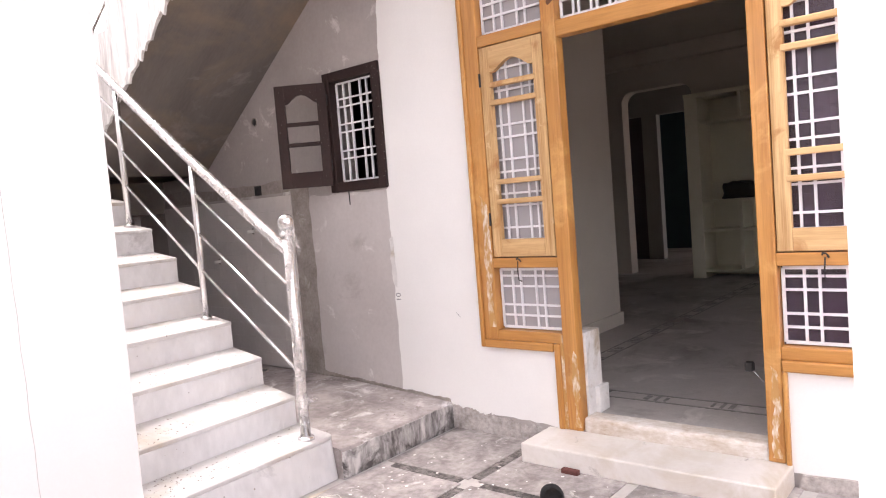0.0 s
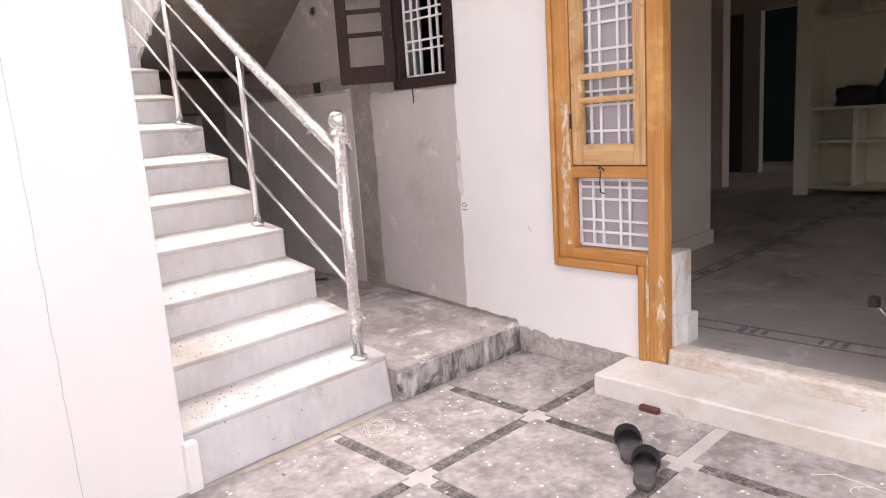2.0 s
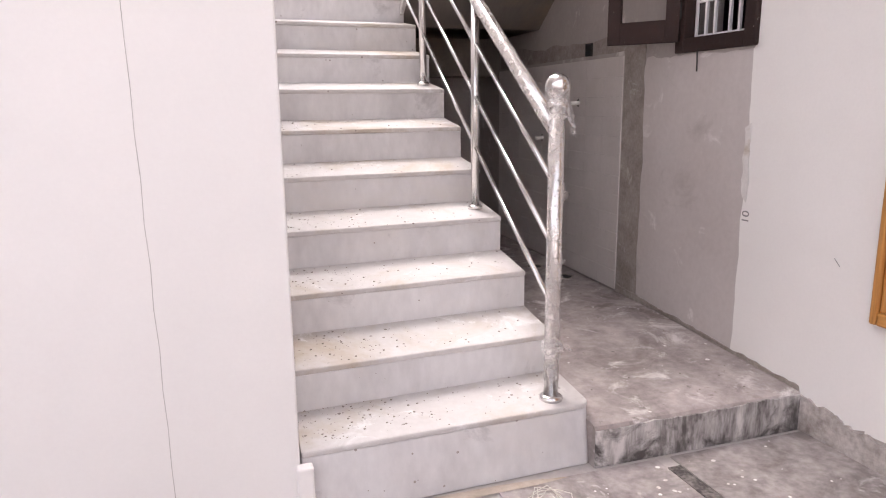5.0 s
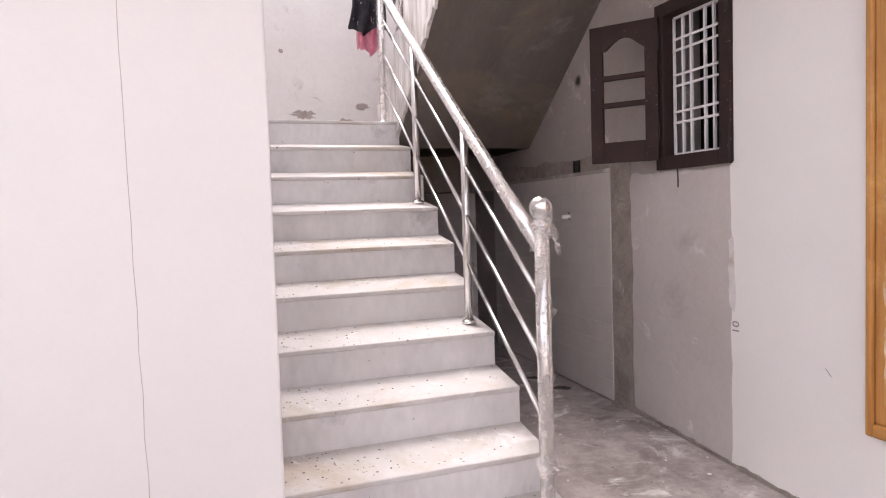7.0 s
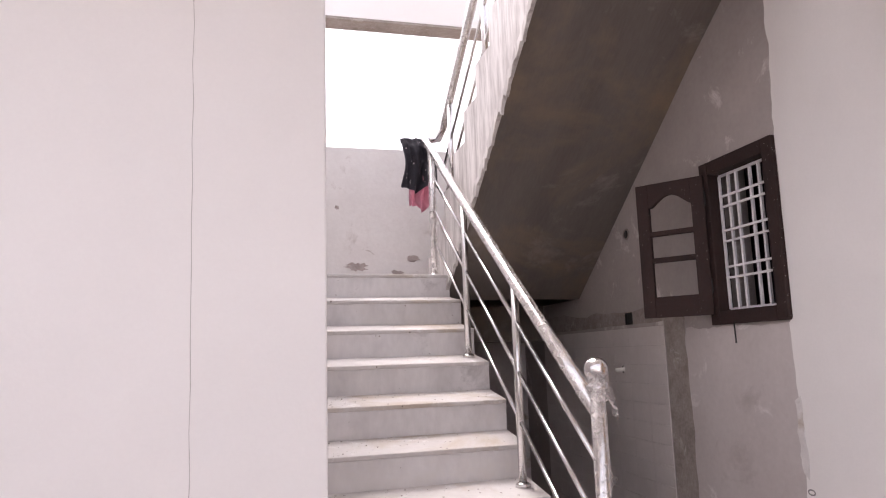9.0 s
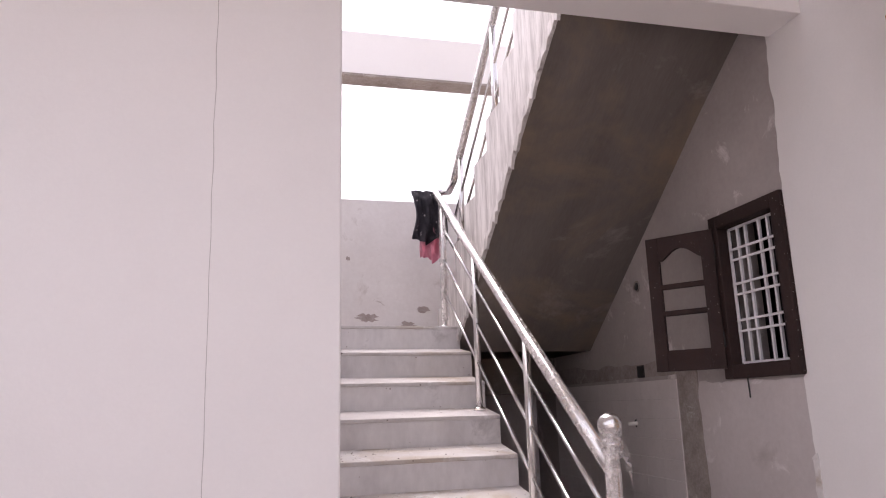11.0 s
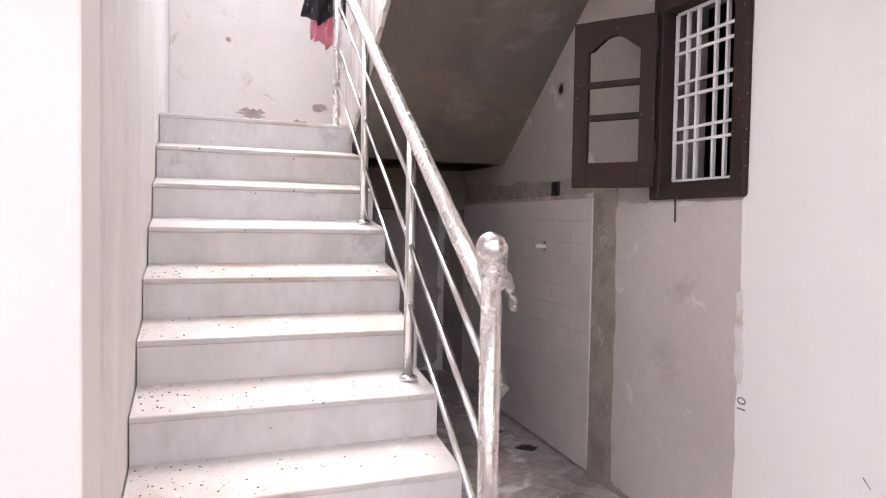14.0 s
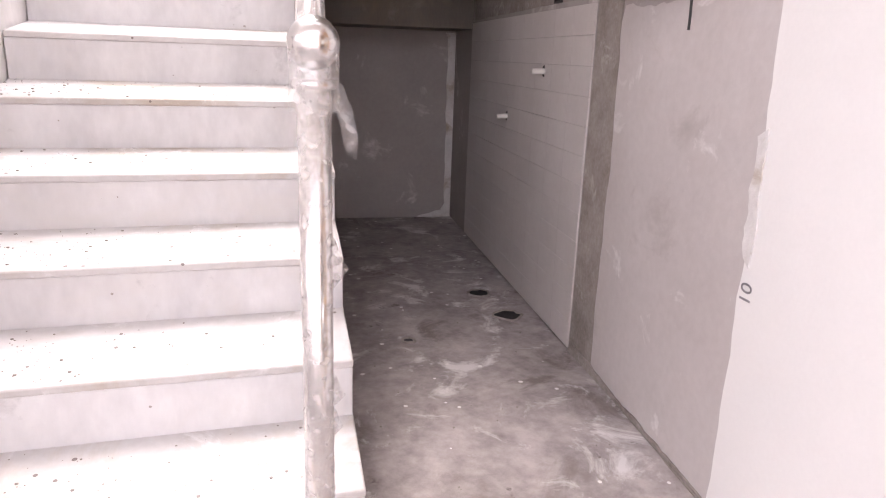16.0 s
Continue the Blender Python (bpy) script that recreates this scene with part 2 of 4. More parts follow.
def film_material():
    m = bpy.data.materials.new("clear plastic film")
    m.use_nodes = True
    n, l = m.node_tree.nodes, m.node_tree.links
    b = n["Principled BSDF"]
    b.inputs["Base Color"].default_value = (0.85, 0.80, 0.77, 1)
    b.inputs["Roughness"].default_value = 0.25
    clear = n.new("ShaderNodeBsdfTransparent")
    mix = n.new("ShaderNodeMixShader")
    noi = n.new("ShaderNodeTexNoise")
    noi.inputs["Scale"].default_value, noi.inputs["Detail"].default_value = 45, 6
    geo = n.new("ShaderNodeNewGeometry")
    l.new(geo.outputs["Position"], noi.inputs["Vector"])
    r = n.new("ShaderNodeMapRange")
    r.inputs["From Min"].default_value, r.inputs["From Max"].default_value = 0.35, 0.7
    r.inputs["To Min"].default_value, r.inputs["To Max"].default_value = 0.05, 0.43
    l.new(noi.outputs["Fac"], r.inputs["Value"])
    l.new(r.outputs[0], mix.inputs[0])
    l.new(clear.outputs[0], mix.inputs[1])
    l.new(b.outputs[0], mix.inputs[2])
    l.new(mix.outputs[0], n["Material Output"].inputs["Surface"])
    return m


M_FILM = film_material()


def pane_material(name, colour, clear_share):
    m = bpy.data.materials.new(name)
    m.use_nodes = True
    n, l = m.node_tree.nodes, m.node_tree.links
    b = n["Principled BSDF"]
    b.inputs["Base Color"].default_value = (*colour, 1)
    b.inputs["Roughness"].default_value = 0.25
    clear = n.new("ShaderNodeBsdfTransparent")
    mix = n.new("ShaderNodeMixShader")
    mix.inputs[0].default_value = 1 - clear_share
    l.new(clear.outputs[0], mix.inputs[1])
    l.new(b.outputs[0], mix.inputs[2])
    l.new(mix.outputs[0], n["Material Output"].inputs["Surface"])
    return m


# left panes: pale grey and less clear than the tinted right ones
M_PALEPANE = pane_material("dusty window glass", (0.50, 0.465, 0.475), 0.2)
M_TINT = pane_material("tinted window glass", (0.085, 0.05, 0.08), 0.4)


# ---- shapes ----
def finish(bm, name, mat, parent=None, smooth=False):
    me = bpy.data.meshes.new(name)
    bmesh.ops.recalc_face_normals(bm, faces=bm.faces)
    bm.to_mesh(me)
    bm.free()
    for p in me.polygons:
        p.use_smooth = smooth
    me.materials.append(mat)
    ob = new(name, me)
    if parent:
        ob.parent = parent
    return ob


def put_box(bm, x0, x1, y0, y1, z0, z1, bevel=0.0):
    made = bmesh.ops.create_cube(bm, size=1, matrix=Matrix.LocRotScale(((x0 + x1) / 2, (y0 + y1) / 2, (z0 + z1) / 2), None, (abs(x1 - x0), abs(y1 - y0), abs(z1 - z0))))
    if bevel:
        edges = list({e for v in made["verts"] for e in v.link_edges})
        bmesh.ops.bevel(bm, geom=edges, offset=bevel, segments=2, affect="EDGES", profile=0.5)


def box(name, x0, x1, y0, y1, z0, z1, mat, bevel=0.0, parent=None):
    bm = bmesh.new()
    put_box(bm, x0, x1, y0, y1, z0, z1, bevel)
    return finish(bm, name, mat, parent)


def put_tube(bm, points, r, segs=12, caps=True):
    pts = [Vector(p) for p in points]
    rings = []
    for i, p in enumerate(pts):
        d = (pts[min(i + 1, len(pts) - 1)] - pts[max(i - 1, 0)]).normalized()
        side = d.cross(Vector((0, 0, 1)) if abs(d.z) < 0.95 else Vector((1, 0, 0))).normalized()
        up = side.cross(d)
        rad = r[i] if isinstance(r, (list, tuple)) else r
        rings.append([bm.verts.new(p + (side * math.cos(6.28319 * k / segs) + up * math.sin(6.28319 * k / segs)) * rad) for k in range(segs)])
    for a, b in zip(rings, rings[1:]):
        for k in range(segs):
            bm.faces.new((a[k], a[(k + 1) % segs], b[(k + 1) % segs], b[k]))
    if caps:
        bm.faces.new(rings[0][::-1])
        bm.faces.new(rings[-1])


def tube(name, points, r, mat, parent=None, segs=12):
    bm = bmesh.new()
    put_tube(bm, points, r, segs)
    return finish(bm, name, mat, parent, smooth=True)


def prism(name, outline, axis, a, b, mat, parent=None, bevel=0.0):
    """An outline in the two other axes, drawn out along one axis from a to b."""
    bm = bmesh.new()
    def at(u, v, w):
        return {"x": (w, u, v), "y": (u, w, v), "z": (u, v, w)}[axis]
    lo = [bm.verts.new(at(u, v, a)) for u, v in outline]
    hi = [bm.verts.new(at(u, v, b)) for u, v in outline]
    bm.faces.new(lo)
    bm.faces.new(hi[::-1])
    for i in range(len(outline)):
        j = (i + 1) % len(outline)
        bm.faces.new((lo[i], lo[j], hi[j], hi[i]))
    if bevel:
        bmesh.ops.bevel(bm, geom=list(bm.edges), offset=bevel, segments=2, affect="EDGES", profile=0.5)
    return finish(bm, name, mat, parent)


def wall_x(name, x0, x1, y0, y1, z0, z1, holes, mat):
    """A wall across x with rectangular openings (y0, y1, z0, z1) through it."""
    ys = sorted({y0, y1, *[h[0] for h in holes], *[h[1] for h in holes]})
    zs = sorted({z0, z1, *[h[2] for h in holes], *[h[3] for h in holes]})
    bm = bmesh.new()
    keep = {}
    for i in range(len(ys) - 1):
        for j in range(len(zs) - 1):
            cy, cz = (ys[i] + ys[i + 1]) / 2, (zs[j] + zs[j + 1]) / 2
            keep[i, j] = not any(h[0] < cy < h[1] and h[2] < cz < h[3] for h in holes)
    vs = {}
    def v(x, i, j):
        k = (x, i, j)
        if k not in vs:
            vs[k] = bm.verts.new((x, ys[i], zs[j]))
        return vs[k]
    for (i, j), k in keep.items():
        if not k:
            continue
        for x in (x0, x1):
            bm.faces.new((v(x, i, j), v(x, i + 1, j), v(x, i + 1, j + 1), v(x, i, j + 1)))
        for di, dj, a, b in ((-1, 0, (0, 0), (0, 1)), (1, 0, (1, 0), (1, 1)), (0, -1, (0, 0), (1, 0)), (0, 1, (0, 1), (1, 1))):
            if not keep.get((i + di, j + dj), False):
                p, q = (i + a[0], j + a[1]), (i + b[0], j + b[1])
                bm.faces.new((v(x0, *p), v(x0, *q), v(x1, *q), v(x1, *p)))
    return finish(bm, name, mat)


def ragged(a, b, n, spread, rng, side=1):
    """Points from a to b with a wandering sideways offset."""
    a, b = Vector(a), Vector(b)
    d = (b - a).normalized()
    w = Vector((-d.y, d.x)) * side
    out, drift = [], 0.0
    for i in range(n + 1):
        drift = 0.7 * drift + rng.uniform(-spread, spread)
        out.append(tuple(a.lerp(b, i / n) + w * drift))
    return out


def structure(ob, label, category="wall"):
    return tagged(ob, label, category, kind="structure")


def thing(name, label, category, at=(0, 0, 0), group=""):
    ob = new(name)
    ob.location = at
    return tagged(ob, label, category, group)


# ---- setting: yard ----
XW = 0.895          # outer face of the house wall
XS = -0.985         # wall beside the stairs
RISE, GOING, FIRST = 0.1855, 0.2545, 0.20
TOP = FIRST + 9 * RISE
FLOOR_IN = 0.16
PF = -0.035         # front of the raised platform
def deck(y):
    """Height of the platform, which falls towards its front."""
    return 0.205 if y > 0.9 else 0.154 + (y - PF - 0.02) * 0.051 / (0.88 - PF)

ground = structure(box("ground", -60, 60, -60, 60, -0.3, -0.04, M_DUST), "bare brown earth around the house", "ground")
floor = structure(box("floor", -4.6, XW, -5.2, 0.087, -0.04, -0.001, M_JOINT), "yard floor of grey stone squares with pale joints", "floor")
platform = structure(prism("platform", [(PF, 0.0), (PF, 0.138), (PF + 0.006, 0.149), (PF + 0.02, 0.154), (0.9, 0.205), (3.66, 0.205), (3.66, 0.0)], "x", 0.002, XW + 0.12, M_SCREED), "raised stained cement floor beside the stairs", "floor")
structure(prism("platform_edge", [(0.004, 0.0), (XW - 0.003, 0.0), (XW - 0.003, 0.138)] + ragged((XW - 0.02, 0.141), (0.004, 0.139), 34, 0.004, random.Random(3)), "y", PF - 0.007, PF, M_EDGE), "splashed rough cement front of the platform", "edge")

# house wall: joinery opening, small window opening
DOOR_HOLES = [(-2.36, -0.315, 0.50, 2.66), (-1.83, -0.82, 0.10, 0.51), (0.345, 0.83, 1.46, 2.215)]
house_wall = structure(wall_x("wall_house", XW, XW + 0.23, -5.2, 3.9, -0.04, 3.6, DOOR_HOLES, M_PLASTER), "bare grey plastered house wall with door and window openings")
rng = random.Random(11)
coat = ragged((0.36, 0.165), (0.345, 1.44), 26, 0.006, rng) + ragged((0.333, 1.46), (0.333, 2.22), 14, 0.002, rng) + ragged((0.325, 2.25), (0.30, 3.59), 26, 0.008, rng)
bm = bmesh.new()
def coat_piece(pts, x=XW - 0.003):
    bm.faces.new([bm.verts.new((x, y, z)) for y, z in pts])
coat_piece(coat + [(-0.315, 3.59), (-0.315, 0.12)] + ragged((-0.25, 0.10), (0.30, 0.165), 14, 0.006, rng))
coat_piece([(-0.315, 2.66), (-0.315, 3.59), (-2.36, 3.59), (-2.36, 2.66)])
coat_piece([(-0.315, 0.50), (-0.80, 0.50), (-0.80, 0.11)] + ragged((-0.76, 0.10), (-0.315, 0.12), 12, 0.006, rng))
coat_piece([(-1.83, 0.50), (-2.36, 0.50), (-5.2, 0.50), (-5.2, 0.06)] + ragged((-4.9, 0.06), (-1.83, 0.06), 40, 0.006, rng))
coat_piece([(-2.36, 0.50), (-2.36, 3.59), (-5.2, 3.59), (-5.2, 0.50)])
structure(finish(bm, "paint_coat", M_PAINT), "white wall paint ending in a ragged edge", "paint")
# pale skim over the lower plaster
krng = random.Random(15)
for outline in ([(0.83, 0.17)] + [(0.83, 1.44)] + ragged((0.81, 1.446), (0.36, 1.44), 14, 0.004, krng) + [(0.33, 1.40), (0.33, 0.17)],
                ragged((1.12, 0.17), (1.12, 1.40), 20, 0.005, krng) + ragged((1.09, 1.445), (0.85, 1.44), 10, 0.006, krng) + [(0.83, 1.44), (0.83, 0.17)]):
    structure(prism("skim_coat", outline, "x", XW - 0.0025, XW, M_SKIM), "pale cement skim on the lower house wall", "plaster")
# cement strip beside the tiles
prng = random.Random(4)
structure(prism("cement_strip", ragged((1.30, 0.21), (1.30, 1.52), 20, 0.004, prng) + ragged((1.10, 1.54), (1.09, 0.21), 22, 0.008, prng), "x", XW - 0.004, XW, M_CEMENT), "rough dark cement strip beside the tiles", "cement")
structure(prism("cement_band", ragged((1.12, 1.50), (3.12, 1.49), 24, 0.003, prng) + ragged((3.12, 1.60), (1.16, 1.58), 24, 0.012, prng), "x", XW - 0.003, XW, M_CEMENT), "rough cement band over the tiles", "cement")
structure(prism("wall_foot", [(0.0, 0.0), (-0.70, 0.0)] + ragged((-0.70, 0.080), (-0.02, 0.135), 60, 0.007, prng), "x", XW - 0.012, XW - 0.003, M_FOOT), "rough cement at the foot of the house wall", "cement")
structure(prism("wall_foot_right", [(-1.90, 0.0), (-5.2, 0.0), (-5.2, 0.06)] + ragged((-5.1, 0.06), (-1.92, 0.07), 40, 0.006, prng), "x", XW - 0.02, XW - 0.003, M_FOOT), "pale cement at the foot of the house wall", "cement")

# pier and wall left of the stairs, beam over the opening
pier = structure(box("wall_pier", -4.6, XS - 0.006, -0.03, 0.22, -0.04, 3.6, M_PIER, 0.006), "white painted wall end beside the stairs")
structure(box("wall_stub", XS - 0.02, XS + 0.030, -0.062, -0.02, -0.04, 0.19, M_PIER, 0.006), "white plastered stub beside the lowest step")
structure(tube("crack", [(-1.362 + 0.002 * math.sin(i * 2.9) - 0.04 * (i / 30 - 0.5), -0.0302, 0.02 + i * 0.115) for i in range(31)], 0.0010, M_JOINT, segs=5), "thin crack down the white wall", "crack")
structure(box("wall_stair", -1.25, XS, 0.224, 3.66, -0.04, 3.5, M_STREAK), "white painted wall beside the stairs")
structure(box("beam_front", XS - 0.006, XW - 0.004, 0.088, 0.285, 2.90, 3.6, M_PIER, 0.004), "plastered beam over the stair opening", "beam")

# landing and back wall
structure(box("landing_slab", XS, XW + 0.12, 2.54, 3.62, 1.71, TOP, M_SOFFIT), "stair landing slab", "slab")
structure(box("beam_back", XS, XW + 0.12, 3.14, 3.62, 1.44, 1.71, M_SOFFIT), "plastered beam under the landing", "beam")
structure(box("wall_back", XS, XW + 0.1, 3.62, 3.84, 0.0, 1.71, M_PLASTER), "grey plastered wall at the end of the platform")
structure(box("parapet", XS, XW + 0.23, 3.34, 3.54, TOP, 3.01, M_PARAPET, 0.006), "weathered plaster parapet at the landing", "parapet")
structure(box("parapet_jamb", XS, -0.70, 3.34, 3.54, 3.01, 4.12, M_PIER), "white jamb beside the landing opening")
# dark sheet under the white beam: the underside's shade is put into its colour
structure(box("beam_upper_soffit", -0.70, XW + 0.23, 3.345, 3.535, 4.10, 4.12, M_CEMENT), "upper beam underside, coloured dark for its shade", "beam")
structure(box("beam_upper", XS, XW + 0.23, 3.34, 3.54, 4.12, 4.5, M_PIER), "plastered beam above the landing opening", "beam")
structure(prism("lime_corner", [(0.888, 0.206), (0.888, 1.43), (0.82, 1.43)] + ragged((0.835, 1.40), (0.845, 0.30), 18, 0.006, prng) + ragged((0.82, 0.25), (0.66, 0.215), 6, 0.004, prng) + [(0.66, 0.206)], "y", 3.612, 3.62, M_LIME), "white filler smeared in the corner", "filler")

# second flight, seen from below
def flight_two():
    low = lambda y: 2.50 - 0.675 * (y - 1.25)
    pts = [(2.895, TOP)] + [p for k in range(1, 10) for p in ((1.57 + 0.265 * (6 - k), TOP + RISE * (k - 1)), (1.57 + 0.265 * (6 - k), TOP + RISE * k))]
    pts += [(0.29, TOP + RISE * 9), (0.29, low(0.29)), (2.42, 1.71), (2.895, 1.71)]
    return pts
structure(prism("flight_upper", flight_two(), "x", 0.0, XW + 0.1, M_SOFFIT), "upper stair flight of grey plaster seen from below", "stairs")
side_pts = flight_two()
structure(prism("flight_side", side_pts, "x", -0.008, 0.0, M_SPLASH), "white-splashed plaster side of the upper stair flight", "stairs")

def fringe():
    rg = random.Random(21)
    low = lambda y: 2.50 - 0.675 * (y - 1.25)
    pts = [(y, low(y) + 0.035 + rg.uniform(-0.012, 0.02)) for y in [0.30 + i * 0.05 for i in range(42)]]
    pts += [(y, low(y) - max(0.0, rg.gauss(0.013, 0.018))) for y in [2.36 - i * 0.028 for i in range(74)]]
    return pts
structure(prism("flight_fringe", fringe(), "x", -0.024, -0.008, M_SPLASH), "ragged mortar fringe along the stair edge", "mortar")
for cx, cz, rx, rz, sd in ((-0.47, 2.05, 0.10, 0.045, 1), (-0.15, 1.99, 0.07, 0.04, 2), (-0.02, 2.12, 0.06, 0.03, 3), (-0.62, 2.52, 0.02, 0.02, 4)):
    rg = random.Random(sd)
    pts = [(cx + rx * rg.uniform(0.5, 1.1) * math.cos(k * 0.2856), cz + rz * rg.uniform(0.5, 1.1) * math.sin(k * 0.2856)) for k in range(22)]
    structure(prism("flaked_plaster", pts, "y", 3.336, 3.34, M_FLAKE), "flaked brown patch in the parapet plaster", "patch")

# unseen compound walls added behind the viewer for white bounce, floor above, gate pillar
structure(box("wall_yard_south", -4.8, XW, -5.4, -5.2, -0.04, 1.9, M_PAINT), "white yard wall")
structure(box("wall_yard_west", -4.8, -4.6, -5.2, 0.3, -0.04, 1.9, M_PAINT), "white yard wall")
structure(box("wall_pillar", -1.45, -1.15, -2.90, -2.505, -0.04, 3.6, M_PIER, 0.008), "white plastered square pillar", "pillar")

# ---- setting: inside the house ----
structure(box("floor_inside", XW + 0.125, 11.0, -4.2, 3.6, -0.04, FLOOR_IN, M_INFLOOR), "dusty grey mosaic floor with dark borders", "floor")
structure(box("ceiling_inside", XW + 0.23, 11.0, -4.2, 3.6, 3.15, 3.3, M_INWALL), "plain room ceiling", "ceiling")
structure(box("partition", XW + 0.24, 3.38, 0.05, 0.2, FLOOR_IN, 3.15, M_INWALL), "plain painted room wall")
structure(box("baseboard", XW + 0.24, 3.40, 0.03, 0.05, FLOOR_IN, FLOOR_IN + 0.11, M_INWALL, 0.004), "painted skirting along the room wall", "skirting")
structure(wall_x("wall_far", 6.9, 7.1, -4.2, 3.6, FLOOR_IN, 3.15, [(0.56, 1.52, FLOOR_IN - 0.01, 2.65)], M_INWALL), "room wall with an arched opening")
for side in (1, -1):
    y0 = 0.56 if side > 0 else 1.52
    arc = [(y0, 2.65)] + [(y0 + side * 0.16 * (1 - math.sin(a)), 2.65 - 0.16 * (1 - math.cos(a))) for a in [i * math.pi / 16 for i in range(9)]]
    structure(prism("arch_corner", arc, "x", 6.9, 7.1, M_INWALL), "rounded corner of the arched opening", "arch")
structure(wall_x("wall_passage", 8.8, 8.95, -0.2, 3.6, FLOOR_IN, 3.15, [(1.0, 1.81, FLOOR_IN - 0.01, 2.50), (2.06, 2.62, FLOOR_IN - 0.01, 2.50)], M_DIMPASSAGE), "passage wall with two doorways")
structure(box("door_inner", 8.86, 8.9, 2.06, 2.62, FLOOR_IN, 2.50, M_DOOR_UNLIT), "dark closed inner door", "door")
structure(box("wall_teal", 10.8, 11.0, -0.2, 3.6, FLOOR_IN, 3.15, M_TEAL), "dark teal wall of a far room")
structure(box("wall_inside_north", XW + 0.23, 11.0, 3.6, 3.8, -0.04, 3.3, M_INWALL), "plain room wall")
# unseen openings added in this wall to brighten the room with daylight
for i, (xa, xb, za, zb) in enumerate(((1.125, 2.6, -0.04, 3.3), (2.6, 4.4, -0.04, 1.0), (2.6, 4.4, 2.0, 3.3), (4.4, 5.0, -0.04, 3.3), (5.0, 6.2, -0.04, 1.2), (5.0, 6.2, 1.6, 3.3), (6.2, 11.0, -0.04, 3.3))):
    structure(box("wall_inside_south_%d" % (i + 1), xa, xb, -4.4, -4.2, za, zb, M_INWALL), "plain room wall around added daylight openings")
structure(box("slab_porch", -4.6, XW + 0.23, -1.45, -0.034, 3.12, 3.3, M_PIER), "plastered slab of the floor above the yard", "slab")
structure(box("cornice", 6.78, 6.9, -4.2, 3.6, 2.95, 3.15, M_INWALL, 0.02), "plaster cornice under the ceiling", "cornice")
def border(name, x0, x1, y0, y1):
    """Two thin dark lines with a row of dark chips between them."""
    bm = bmesh.new()
    rg = random.Random(9)
    z = FLOOR_IN
    if x1 - x0 > y1 - y0:
        for y in (y0, y1):
            put_box(bm, x0, x1, y - 0.006, y + 0.006, z, z + 0.003)
        for i in range(int((x1 - x0) / 0.05)):
            if math.sin(i * 0.9) > -0.2:
                put_box(bm, x0 + i * 0.05, x0 + i * 0.05 + rg.uniform(0.012, 0.035), y0 + rg.uniform(0.012, 0.03), y1 - rg.uniform(0.012, 0.03), z, z + 0.003)
    else:
        for x in (x0, x1):
            put_box(bm, x - 0.006, x + 0.006, y0, y1, z, z + 0.003)
        for i in range(int((y1 - y0) / 0.05)):
            if math.sin(i * 0.9) > 0.3:
                put_box(bm, x0 + rg.uniform(0.012, 0.03), x1 - rg.uniform(0.012, 0.03), y0 + i * 0.05, y0 + i * 0.05 + rg.uniform(0.012, 0.035), z, z + 0.003)
    tagged(finish(bm, name, M_DARKFLOOR), "dark chip border set in the mosaic floor", "border", kind="structure")
border("floor_border", XW + 0.40, 6.4, -0.40, -0.30)
border("floor_border_threshold", 1.32, 1.44, -4.0, -0.50)


# ---- lower stairs ----
FALL = 0.038        # each tread falls this much towards its nosing
def skew(x):
    """The steps stand slightly askew to the wall."""
    return 0.030 + 0.055 * x
LOW = 0.023         # the lowest step is nearly level
def low_skew(x):
    return 0.022 + 0.030 * x
def tread_z(k, x, y):
    if k == 0:
        return FIRST + 0.016 + LOW * (y - low_skew(x)) / GOING
    return FIRST + k * RISE + FALL * min(max((y - k * GOING - skew(x)) / GOING, 0), 1)
def step_mesh(name, x0, x1, y0, y1, z0, z1, bevel, fall, mat, corner=0.0, turn=skew, lean=0.0):
    """A slab of one step, laid askew and falling to the front. corner: radius of its free front corner; lean: how far its foot stands out."""
    bm = bmesh.new()
    put_box(bm, x0, x1, y0, y1, z0, z1)
    if corner:
        edge = [e for e in bm.edges if all(abs(v.co.x - x1) < 1e-5 and abs(v.co.y - y0) < 1e-5 for v in e.verts)]
        bmesh.ops.bevel(bm, geom=edge, offset=corner, segments=5, affect="EDGES", profile=0.5)
    sharp = [e for e in bm.edges if e.calc_face_angle(0) > 0.6]
    bmesh.ops.bevel(bm, geom=sharp, offset=bevel, segments=2, affect="EDGES", profile=0.5)
    for v in bm.verts:
        x, y = v.co.x, v.co.y
        v.co.z += fall * y / GOING
        v.co.y += turn(x + XS) + (lean * min(v.co.z, 0) / FIRST if y < 0.1 else 0)
    return finish(bm, name, mat)
